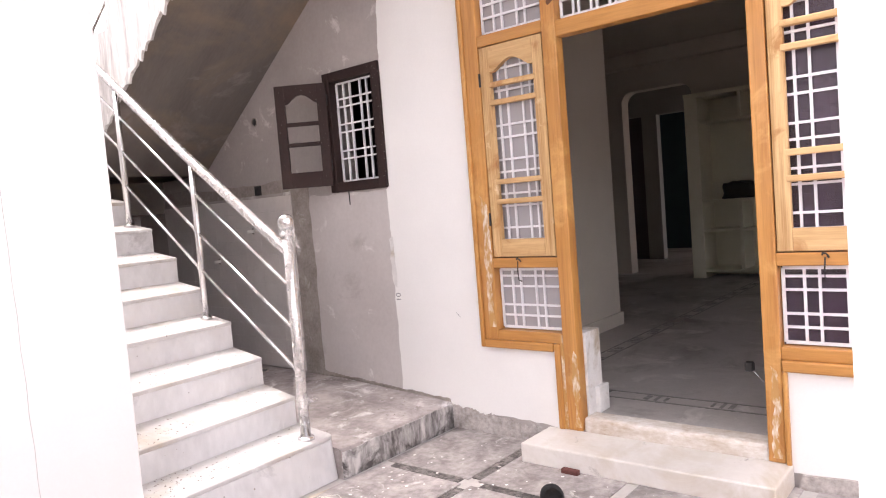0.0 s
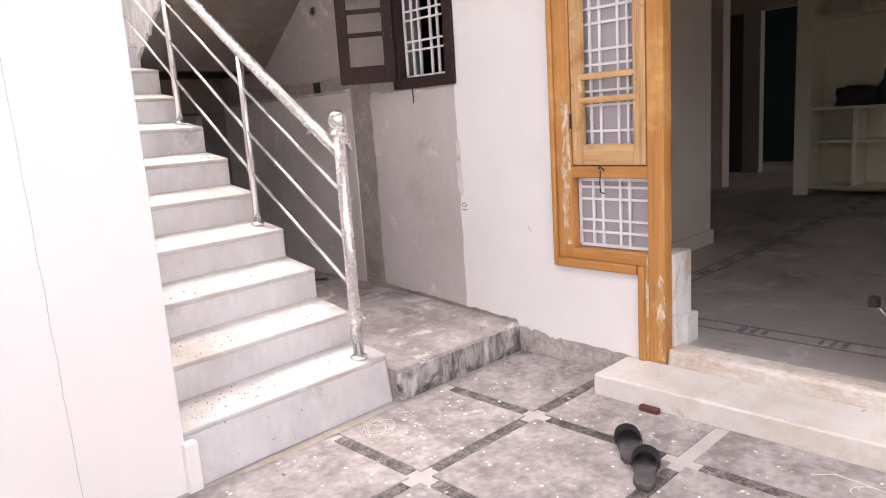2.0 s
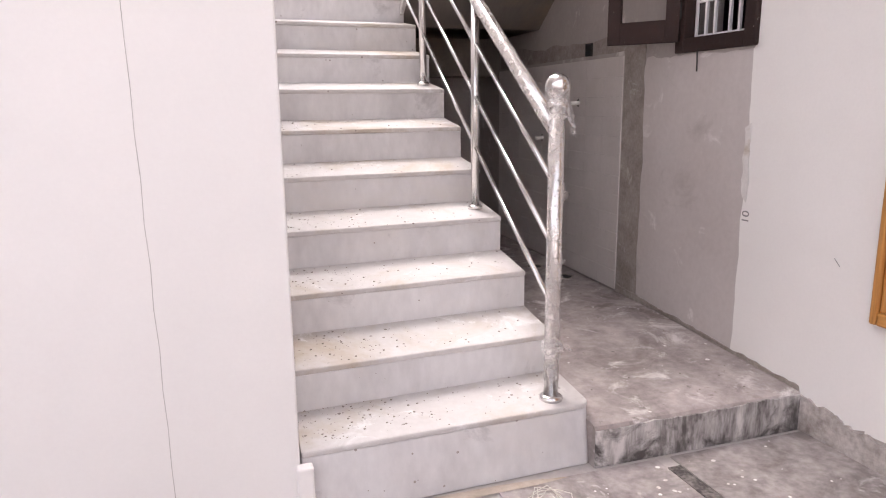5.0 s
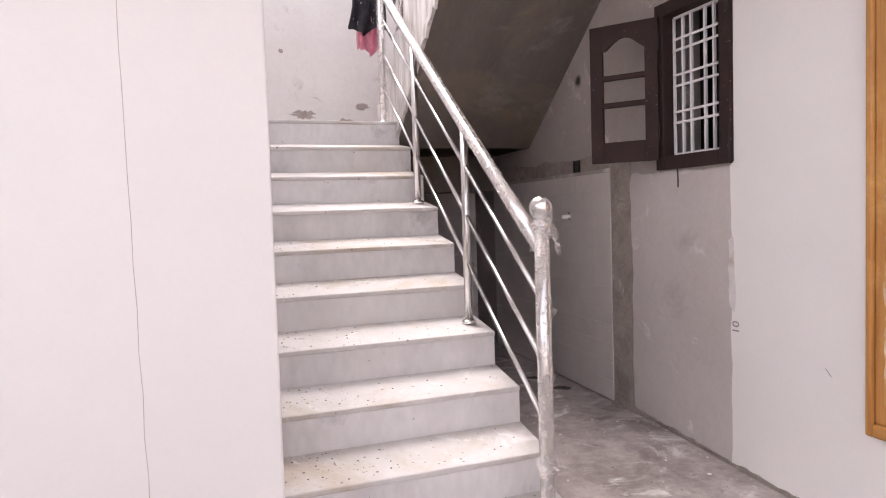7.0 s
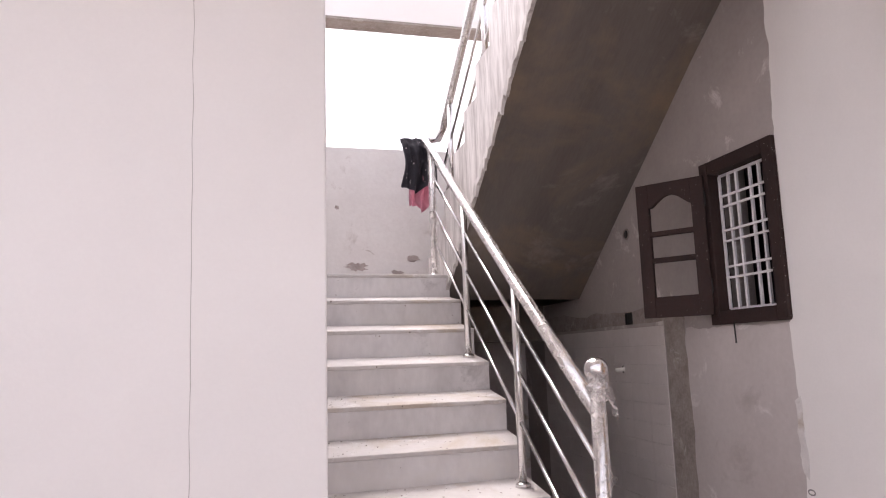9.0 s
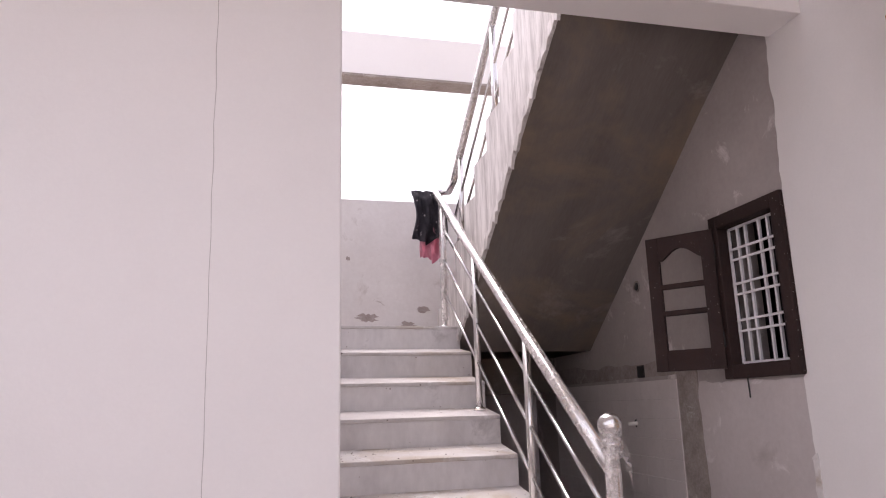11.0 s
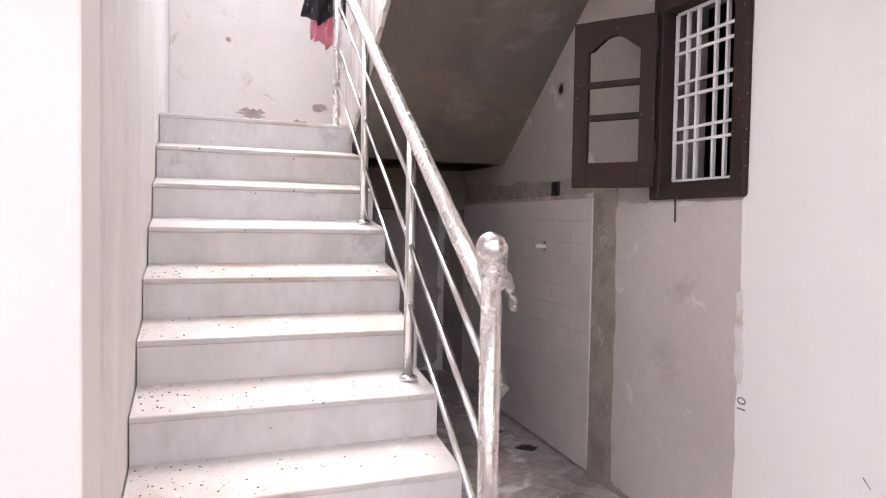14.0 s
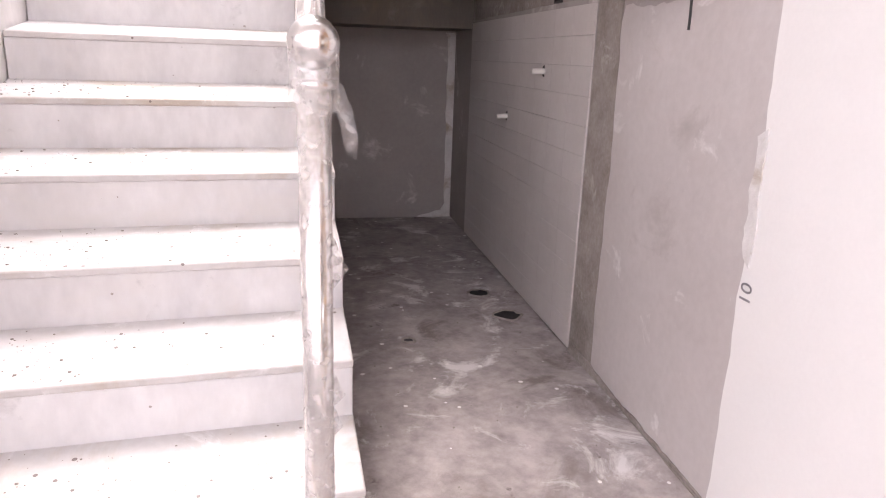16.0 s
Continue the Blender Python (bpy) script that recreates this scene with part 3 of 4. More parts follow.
def lower_stairs():
    st = thing("staircase", "white marble stairs with dusty, stained treads", "stairs", (XS, 0, 0))
    w = -XS
    first = [step_mesh("riser", 0.0, w + 0.012, 0.003, GOING + 0.06, -FIRST, -0.005, 0.004, LOW, M_MARBLE, 0.03, low_skew, 0.03),
             step_mesh("tread", 0.0, w + 0.015, 0.0, GOING + 0.06, -0.005, 0.016, 0.006, LOW, M_TREAD, 0.033, low_skew)]
    for ob in first:
        ob.parent = st
        ob.location = (0, 0, FIRST)
    riser = step_mesh("riser", 0.004, w, 0.003, GOING + 0.02, -RISE - 0.004, -0.021, 0.003, FALL, M_MARBLE)
    tread = step_mesh("tread", 0.003, w + 0.002, 0.0, GOING + 0.02, -0.021, 0.0, 0.005, FALL, M_TREAD)
    top = [step_mesh("riser", 0.004, w, 0.003, GOING + 0.02, -RISE - 0.004, -0.021, 0.003, 0.0, M_MARBLE),
           step_mesh("tread", 0.003, w + 0.002, 0.0, GOING + 0.02, -0.021, 0.0, 0.005, 0.0, M_TREAD)]
    for k in range(1, 10):
        for ob in top if k == 9 else (riser, tread):
            if 1 < k < 9:
                ob = new(ob.data.name, ob.data)
            ob.parent = st
            ob.location = (0, k * GOING, FIRST + k * RISE)
    pts = [(0.26, 0.0), (0.26, FIRST - 0.04)]
    for k in range(1, 10):
        pts += [(k * GOING + 0.05, FIRST + (k - 1) * RISE - 0.03), (k * GOING + 0.05, FIRST + k * RISE - 0.04)]
    pts += [(3.3, TOP - 0.17), (3.3, 0.0)]
    prism("body", pts, "x", 0.01, w - 0.012, M_CEMENT, st)
    return st
lower_stairs()
structure(box("landing_top", XS, 0.0, 10 * GOING - 0.02, 3.34, TOP, TOP + 0.003, M_MARBLE), "marble landing floor", "floor")


# ---- handrail ----
RX = -0.07
NX, NY = -0.105, 0.09
def rail_z(y):
    return 1.207 + 0.705 * (y - 0.265)
def wobble_sleeve(bm, p0, p1, r, n, seed):
    rg = random.Random(seed)
    p0, p1 = Vector(p0), Vector(p1)
    pts = [p0.lerp(p1, i / n) for i in range(n + 1)]
    first = len(bm.verts)
    put_tube(bm, pts, [r * rg.uniform(1.0, 1.05) for _ in pts], 14, caps=False)
    bm.verts.ensure_lookup_table()
    for v in list(bm.verts)[first:]:
        v.co += Vector((rg.uniform(-1, 1), rg.uniform(-1, 1), rg.uniform(-1, 1))) * r * 0.025
def handrail():
    hr = thing("handrail", "shiny steel stair handrail still in torn plastic film", "handrail", (NX, NY, FIRST))
    inv = Matrix.Translation((-NX, -NY, -FIRST))
    made = []
    newel_y = NY
    made.append(tube("newel", [(NX, newel_y, FIRST), (NX, newel_y, 1.25)], 0.0255, M_STEEL, segs=24))
    bm = bmesh.new()
    bmesh.ops.create_uvsphere(bm, u_segments=24, v_segments=14, radius=0.040, matrix=Matrix.Translation((NX, newel_y, 1.292)))
    put_tube(bm, [(NX, newel_y, 1.225), (NX, newel_y, 1.24)], 0.034, 20)
    made.append(finish(bm, "ball", M_STEEL, smooth=True))
    posts = [(0.925, tread_z(3, RX, 0.925)), (1.70, tread_z(6, RX, 1.70)), (2.43, TOP)]
    for y, z in posts:
        made.append(tube("post", [(RX, y, z), (RX, y, rail_z(y))], 0.0185, M_STEEL, segs=16))
    for x, y, z, r in [(NX, newel_y, tread_z(0, NX, newel_y) - 0.004, 0.042)] + [(RX, y, z, 0.033) for y, z in posts]:
        made.append(tube("collar", [(x, y, z), (x, y, z + 0.012), (x, y, z + 0.02)], [r, r, r * 0.75], M_STEEL, segs=20))
    end = 2.60
    bow = [(NX, newel_y + 0.01, 1.155), (RX, 0.925, rail_z(0.925)), (RX, end, rail_z(end)), (RX + 0.01, end + 0.05, rail_z(end) + 0.025), (RX + 0.05, end + 0.06, rail_z(end) + 0.03), (0.035, end + 0.03, rail_z(end) + 0.03), (0.035, end - 0.10, rail_z(end) + 0.06), (0.035, 0.35, rail_z(end) + 0.06 + 0.66 * (end - 0.45))]
    made.append(tube("top_rail", bow, 0.026, M_STEEL, segs=16))
    for drop in (0.18, 0.40, 0.615):
        stops = [(NX, newel_y, 1.142 - 0.96 * drop), (RX, posts[0][0], rail_z(posts[0][0]) - drop)] + [(RX, y, rail_z(y) - drop) for y, z in posts[1:]]
        for a, b in zip(stops, stops[1:]):
            made.append(tube("rail", [a, b], 0.0095, M_STEEL, segs=10))
            a, b = Vector(a), Vector(b)
            u = (b - a).normalized()
            made.append(tube("rail_socket", [a + u * 0.015, a + u * 0.04], 0.0125, M_STEEL, segs=10))
        made.append(tube("rail", [(0.035, 2.49, rail_z(2.49) - drop + 0.05), (0.035, 0.35, rail_z(2.49) - drop + 0.05 + 0.66 * 2.17)], 0.0095, M_STEEL, segs=10))
    for y in (2.3, 1.5, 0.7):
        made.append(tube("post", [(0.035, y, TOP + 0.19 + (2.63 - y) * 0.69), (0.035, y, rail_z(end) + 0.06 + 0.66 * (end - 0.1 - y))], 0.019, M_STEEL, segs=14))
    # torn wrapping
    bm = bmesh.new()
    wobble_sleeve(bm, (NX, newel_y, FIRST + 0.09), (NX, newel_y, 1.26), 0.0265, 70, 1)
    wobble_sleeve(bm, (NX, newel_y, 1.19), (NX, newel_y, 1.30), 0.038, 5, 2)
    wobble_sleeve(bm, (NX, newel_y + 0.03, 1.165), (RX, 0.925, rail_z(0.925)), 0.0268, 34, 3)
    wobble_sleeve(bm, (RX, 0.925, rail_z(0.925)), (RX, end, rail_z(end)), 0.0268, 60, 6)
    wobble_sleeve(bm, (0.035, end - 0.1, rail_z(end) + 0.06), (0.035, 0.35, rail_z(end) + 0.06 + 0.66 * (end - 0.45)), 0.028, 40, 5)
    for y, z in posts[2:]:
        wobble_sleeve(bm, (RX, y, z + 0.05), (RX, y, rail_z(y)), 0.026, 14, 4)
    made.append(finish(bm, "wrap", M_FILM, smooth=True))
    # loose strips of film
    def strip(pts, w, seed):
        rg = random.Random(seed)
        b2 = bmesh.new()
        pv = None
        for i, p in enumerate(pts):
            s = w * (0.5 + 0.5 * math.sin(3.1 * (i + 0.6) / len(pts)))
            a = b2.verts.new(Vector(p) + Vector((-s, rg.uniform(-.01, .01), rg.uniform(-.006, .006))))
            c = b2.verts.new(Vector(p) + Vector((0, rg.uniform(-.012, .012), 0)))
            d = b2.verts.new(Vector(p) + Vector((s, rg.uniform(-.01, .01), rg.uniform(-.006, .006))))
            if pv:
                b2.faces.new((pv[0], pv[1], c, a))
                b2.faces.new((pv[1], pv[2], d, c))
            pv = (a, c, d)
        return finish(b2, "film_strip", M_FILM, smooth=True)
    made.append(strip([(NX + 0.034 + 0.022 * math.sin(i * 0.22), newel_y - 0.01, 1.235 - 0.016 * i) for i in range(8)], 0.013, 1))
    for z, h, out in ((0.94, 0.05, 0.026), (0.715, 0.035, 0.020), (0.655, 0.03, 0.016), (0.40, 0.06, 0.024)):
        b4 = bmesh.new()
        rows = [(z + h, 0.004), (z + h * 0.3, out * 0.6), (z, out), (z - h * 0.35, out * 0.55), (z - h * 0.7, 0.002)]
        pv = None
        for q, (zz, o) in enumerate(rows):
            cur = [b4.verts.new((NX + 0.024, newel_y - 0.012, zz)), b4.verts.new((NX + 0.026 + o, newel_y + 0.006 * math.sin(q * 2.1), zz)), b4.verts.new((NX + 0.024, newel_y + 0.014, zz))]
            if pv:
                b4.faces.new((pv[0], pv[1], cur[1], cur[0]))
                b4.faces.new((pv[1], pv[2], cur[2], cur[1]))
            pv = cur
        made.append(finish(b4, "film_flap", M_FILM, smooth=True))
    b3 = bmesh.new()
    for dz, rr in ((0.36, 0.032), (0.372, 0.034), (0.384, 0.032)):
        put_tube(b3, [(NX + rr * math.cos(a), newel_y + rr * math.sin(a), FIRST + dz - 0.16 + 0.004 * math.sin(3 * a)) for a in [i * 0.4488 for i in range(15)]], 0.006, 6)
    for dx in (-0.055, 0.05):
        put_tube(b3, [(NX, newel_y - 0.045, FIRST + 0.21), (NX + dx * 0.6, newel_y - 0.055, FIRST + 0.225), (NX + dx, newel_y - 0.05, FIRST + 0.20 + dx * 0.2)], [0.006, 0.011, 0.004], 6)
    made.append(finish(b3, "film_knot", M_FILM, smooth=True))
    for ob in made:
        ob.parent = hr
        ob.matrix_parent_inverse = inv
handrail()


# ---- wooden door and window frame ----
def bars(bm, x, y0, y1, z0, z1, r=0.0055):
    """A welded grille of paired bars inside a flat border."""
    w, h = y1 - y0, z1 - z0
    for y in (y0, y1):
        put_box(bm, x - 0.004, x + 0.004, y - 0.007, y + 0.007, z0, z1)
    for z in (z0, z1):
        put_box(bm, x - 0.004, x + 0.004, y0, y1, z - 0.007, z + 0.007)
    for f in (0.28, 0.41, 0.66, 0.80) if w < 0.6 else [i / 9 + d for i in range(1, 9) for d in (0, 0.035)]:
        put_box(bm, x - r, x + r, y0 + f * w - r, y0 + f * w + r, z0, z1)
    n = max(1, round(h / 0.19))
    for i in range(n):
        for d in (0.42, 0.78):
            z = z0 + (i + d) / n * h
            put_box(bm, x - r - 0.003, x + r - 0.003, y0, y1, z - r, z + r)


def sash(parent, y0, y1, z0, z1, x):
    """An outward casement with an ogee head rail and four thin bars. y0 is the larger y."""
    bm = bmesh.new()
    sw = 0.06
    for a, b in ((y0 - sw, y0), (y1, y1 + sw)):
        put_box(bm, x, x + 0.032, a, b, z0, z1, 0.003)
    stile = finish(bm, "sash_stile", M_PALE, parent)
    bm = bmesh.new()
    put_box(bm, x + 0.002, x + 0.030, y1 + sw, y0 - sw, z0, z0 + 0.095, 0.003)
    for f in (0.18, 0.265, 0.64, 0.735):
        z = z1 - f * (z1 - z0)
        put_box(bm, x - 0.004, x + 0.028, y1 + sw - 0.012, y0 - sw + 0.012, z - 0.014, z + 0.014, 0.005)
    finish(bm, "sash_rail", M_PALEH, parent)
    w = y0 - y1 - 2 * sw
    head = [(y1 + sw, z1), (y0 - sw, z1)]
    for i in range(25):
        u = i / 24
        lift = 0.055 * (0.5 - 0.5 * math.cos(2 * math.pi * min(max((u - 0.08) / 0.84, 0), 1))) ** 0.6
        head.append((y0 - sw - u * w, z1 - 0.135 + lift))
    prism("sash_head", head, "x", x + 0.001, x + 0.031, M_PALEH, parent)


def door_frame():
    df = thing("door_frame", "varnished teak door frame with side windows, open doorway", "door frame", (XW, -1.3, 0.1))
    inv = Matrix.Translation((-XW, 1.3, -0.1))
    before = set(scene.objects)
    X0, X1 = XW - 0.018, XW + 0.055
    posts = [(-0.415, -0.325, 0.55, 2.65), (-0.895, -0.815, 0.10, 2.65), (-1.858, -1.788, 0.10, 2.65), (-2.36, -2.29, 0.55, 2.65)]
    for a, b, lo, hi in posts:
        box("jamb", X0, X1, a, b, lo, hi, M_TEAK, 0.006, df)
    for (a, b) in ((-0.815, -0.415), (-2.29, -1.858)):
        box("sill_rail", X0 + 0.002, X1, a, b, 0.55, 0.605, M_TEAKH, 0.005, df)
        box("lock_rail", X0 + 0.002, X1, a, b, 0.948, 1.002, M_TEAKH, 0.004, df)
        box("transom_rail", X0 + 0.002, X1, a, b, 2.14, 2.20, M_TEAKH, 0.004, df)
        bm = bmesh.new()
        bars(bm, X1 - 0.02, a + 0.012, b - 0.012, 0.618, 0.935)
        bars(bm, X1 - 0.02, a + 0.012, b - 0.012, 1.02, 2.125)
        bars(bm, X1 - 0.02, a + 0.012, b - 0.012, 2.215, 2.60)
        finish(bm, "grille", M_GRILLE, df)
        for lo, hi in ((0.607, 0.946), (1.004, 2.138), (2.202, 2.598)):
            box("pane", X1 - 0.008, X1 - 0.004, a + 0.002, b - 0.002, lo, hi, M_PALEPANE if b > -1 else M_TINT, 0, df)
        sash(df, b - 0.006, a + 0.006, 1.008, 2.135, X0 + 0.004)
        bm = bmesh.new()
        hy = b - 0.004 if b > -1 else a + 0.004
        for z in (1.18, 1.93):
            put_tube(bm, [(X0 - 0.003, hy, z), (X0 - 0.003, hy, z + 0.07)], 0.006, 8)
        finish(bm, "hinge", M_BLACK, df)
        # hook and eye
        hk = (a + b) / 2 + 0.03
        bm = bmesh.new()
        put_tube(bm, [(X0 - 0.004 - 0.010 * math.sin(t), hk + 0.012 * math.cos(t), 0.992 + 0.010 * math.sin(t * 1.3)) for t in [i * 0.5 for i in range(13)]], 0.0035, 6)
        put_tube(bm, [(X0 - 0.012, hk, 0.985), (X0 - 0.014, hk + 0.004, 0.93), (X0 - 0.012, hk + 0.002, 0.885), (X0 - 0.015, hk - 0.02, 0.878)], 0.003, 6)
        finish(bm, "hook", M_BLACK, df)
    box("head_rail", X0 + 0.001, X1, -1.788, -0.895, 2.10, 2.18, M_TEAKH, 0.006, df)
    box("top_rail", X0 + 0.001, X1, -2.29, -0.415, 2.60, 2.65, M_TEAKH, 0.006, df)
    bm = bmesh.new()
    bars(bm, X1 - 0.02, -1.785, -0.91, 2.195, 2.59)
    finish(bm, "grille", M_GRILLE, df)
    # outer moulding
    mo = 0.028
    for name, a, b, lo, hi, m in (("moulding", -0.325, -0.298, 0.505, 2.66, M_TEAK), ("moulding", -0.76, -0.325, 0.505, 0.55, M_TEAKH), ("moulding", -0.80, -0.765, 0.10, 0.55, M_TEAK),
                                  ("moulding", -1.880, -1.860, 0.075, 0.50, M_TEAK), ("moulding", -2.36, -1.860, 0.50, 0.55, M_TEAKH)):
        box(name, XW - 0.03, XW - 0.001, a, b, lo, hi, m, 0.008, df)
    # foot of the left jamb, flaked by weather
    box("jamb_foot", X0 - 0.001, X1 - 0.03, -0.815, -0.80, 0.10, 0.60, M_WORN, 0.004, df)
    for (a, b) in ((-0.397, -0.365), (-0.885, -0.862), (-1.835, -1.812)):
        prism("flaked_patch", ragged((b, 0.12 if a < -0.5 else 0.62), (b, 0.52 if a < -0.5 else 1.35), 26, 0.006, random.Random(int(-a * 100))) + ragged((a, 0.50 if a < -0.5 else 1.30), (a, 0.12 if a < -0.5 else 0.62), 26, 0.008, random.Random(7)), "x", X0 - 0.0015, X0 + 0.004, M_WORN, df)
    for ob in set(scene.objects) - before:
        ob.matrix_parent_inverse = inv
door_frame()

doorstep = structure(box("doorstep", 0.60, XW - 0.004, -1.885, -0.695, 0.0, 0.10, M_DOORSTEP, 0.008), "dusty cream marble doorstep", "step")
structure(box("threshold", XW - 0.004, XW + 0.125, -1.80, -0.895, 0.06, 0.172, M_THRESH, 0.02), "worn stone threshold in the doorway", "threshold")
structure(box("plinth_block", XW + 0.056, XW + 0.22, -0.905, -0.822, 0.16, 0.60, M_LIME, 0.006), "white plaster block behind the door jamb", "block")
structure(box("plinth_foot", XW + 0.13, XW + 0.24, -0.93, -0.822, 0.16, 0.30, M_LIME, 0.006), "white plaster foot behind the door jamb", "block")
latch = thing("floor_latch", "black iron latch on a thin rod by the doorway", "latch", (1.2, -1.70, 0.16))
o = tube("rod", [(0, -0.05, 0), (0, -0.045, 0.14), (-0.01, 0.0, 0.20), (-0.03, 0.05, 0.27)], 0.003, M_STEEL, latch, 8)
o = box("tip", -0.05, -0.01, 0.035, 0.075, 0.255, 0.30, M_BLACK, 0.008, latch)


# ---- small brown window under the stairs ----
def brown_window():
    bw = thing("small_window", "dark brown wooden window with a white grille, shutter open", "window", (XW, 0.59, 1.455))
    inv = Matrix.Translation((-XW, -0.59, -1.455))
    before = set(scene.objects)
    X0, X1 = XW - 0.022, XW + 0.06
    y0, y1, z0, z1 = 0.337, 0.838, 1.452, 2.222
    fw = 0.062
    box("frame_jamb", X0, X1, y0, y0 + fw, z0, z1, M_BROWN, 0.004, bw)
    box("frame_jamb", X0, X1, y1 - fw, y1, z0, z1, M_BROWN, 0.004, bw)
    box("frame_rail", X0 + 0.001, X1, y0 + fw, y1 - fw, z0, z0 + fw, M_BROWN, 0.004, bw)
    box("frame_rail", X0 + 0.001, X1, y0 + fw, y1 - fw, z1 - fw, z1, M_BROWN, 0.004, bw)
    bm = bmesh.new()
    xx = X0 + 0.06
    ya, yb, za, zb = y0 + fw + 0.008, y1 - fw - 0.008, z0 + fw + 0.008, z1 - fw - 0.008
    for y in (ya, yb):
        put_box(bm, xx - 0.003, xx + 0.004, y - 0.009, y + 0.009, za, zb)
    for z in (za, zb):
        put_box(bm, xx - 0.003, xx + 0.004, ya, yb, z - 0.006, z + 0.006)
    for f in (0.24, 0.40, 0.66, 0.82):
        put_box(bm, xx - 0.006, xx + 0.006, ya + f * (yb - ya) - 0.006, ya + f * (yb - ya) + 0.006, za, zb)
    for f in (0.23, 0.31, 0.50, 0.58, 0.76, 0.84):
        put_box(bm, xx - 0.010, xx - 0.001, ya, yb, za + f * (zb - za) - 0.005, za + f * (zb - za) + 0.005)
    finish(bm, "grille", M_GRILLE, bw)
    # shutter, built flat along +u and swung open about its hinge
    h0, h1, w, t = 1.50, 2.165, 0.335, 0.028
    hinge = pose(X0 - 0.004, y1 - 0.035, 0, 0, 0, 0)
    swing = hinge @ Matrix.Rotation(math.atan2(0.26, -0.20), 4, "Z")
    sw = 0.062
    parts = []
    parts.append(box("shutter_stile", 0.0, sw, -t / 2, t / 2, h0, h1, M_BROWN, 0.003, bw))
    parts.append(box("shutter_stile", w - sw, w, -t / 2, t / 2, h0, h1, M_BROWN, 0.003, bw))
    parts.append(box("shutter_rail", sw, w - sw, -t / 2 + 0.001, t / 2 - 0.001, h0, h0 + 0.10, M_BROWN, 0.003, bw))
    for z in (1.78, 1.912):
        parts.append(box("shutter_bar", sw - 0.01, w - sw + 0.01, -t / 2 + 0.002, t / 2 - 0.002, z - 0.013, z + 0.013, M_BROWN, 0.005, bw))
    head = [(w - sw, h1), (sw, h1)]
    for i in range(25):
        u = i / 24
        head.append((sw + u * (w - 2 * sw), h1 - 0.12 + 0.055 * (0.5 - 0.5 * math.cos(2 * math.pi * min(max((u - 0.05) / 0.9, 0), 1))) ** 0.6))
    parts.append(prism("shutter_head", head, "y", -t / 2 + 0.001, t / 2 - 0.001, M_BROWN, bw))
    for p in parts:
        p.data.transform(swing)
    bm = bmesh.new()
    for z in (1.60, 2.02):
        put_tube(bm, [(X0 - 0.006, y1 - 0.035, z), (X0 - 0.006, y1 - 0.035, z + 0.07)], 0.007, 8)
    finish(bm, "hinge", M_BLACK, bw)
    bm = bmesh.new()
    put_tube(bm, [(X0 - 0.004, 0.66, 1.462), (X0 - 0.012, 0.66, 1.45), (X0 - 0.010, 0.66, 1.40), (X0 - 0.010, 0.66, 1.365)], 0.0035, 6)
    finish(bm, "hook", M_BLACK, bw)
    for ob in set(scene.objects) - before:
        ob.matrix_parent_inverse = inv
brown_window()
# added backing; its near-black colour stands for the unlit room behind the grille
structure(box("closet_back", XW + 0.9, XW + 1.0, 0.21, 2.4, FLOOR_IN, 3.14, M_DOOR_UNLIT), "near-black backing coloured as the unlit room behind the small window")


# ---- platform fittings ----
for y, z in ((1.79, 1.235), (2.30, 1.01)):
    pipe = thing("pipe_stub", "short white plastic pipe stub in the tiled wall", "pipe", (XW, y, z), "pipe stubs in the tiles")
    tube("pipe", [(0.0, 0, 0), (-0.065, 0, -0.002)], 0.012, M_PVC, pipe, 14)
    tube("hole", [(-0.009, 0.004, 0), (-0.012, 0.004, 0)], 0.024, M_BLACK, pipe, 14)
jb = thing("switch_box", "dark empty electrical box sunk in the wall", "electrical box", (XW, 1.69, 1.53))
for a in ((-0.035, -0.029, -0.035, 0.035), (0.029, 0.035, -0.035, 0.035), (-0.029, 0.029, -0.035, -0.029), (-0.029, 0.029, 0.029, 0.035)):
    box("side", -0.014, 0.0, a[0], a[1], a[2], a[3], M_BLACK, 0.0, jb)
box("back", -0.005, -0.001, -0.029, 0.029, -0.029, 0.029, M_BLACK, 0.0, jb)
def drain(x, y, r, seed):
    rg = random.Random(seed)
    d = thing("drain_hole", "round open drain hole in the cement floor", "drain", (x, y, 0.205), "drain holes in the floor")
    bm = bmesh.new()
    ring = [(r * rg.uniform(0.85, 1.15) * math.cos(k * 0.3927), r * rg.uniform(0.85, 1.15) * math.sin(k * 0.3927)) for k in range(16)]
    put = [bm.verts.new((u, v, 0.0025)) for u, v in ring]
    bm.faces.new(put)
    finish(bm, "mouth", M_BLACK, d)
    bm = bmesh.new()
    put_tube(bm, [(u * 1.08, v * 1.08, 0.002) for u, v in ring + ring[:1]], 0.006, 6)
    finish(bm, "rim", M_CEMENT, d)
drain(0.745, 1.99, 0.048, 1)
drain(0.79, 1.69, 0.055, 2)
drain(0.315, 1.48, 0.022, 3)
hole = thing("wall_hole", "round pipe hole in the plaster", "hole", (XW, 1.66, 2.03))
tube("rim", [(-0.004 , 0.03 * math.cos(a), 0.03 * math.sin(a)) for a in [i * 0.4488 for i in range(15)]], 0.005, M_CEMENT, hole, 6)
tube("mouth", [(0.0, 0, 0), (-0.003, 0, 0)], 0.028, M_BLACK, hole, 14)

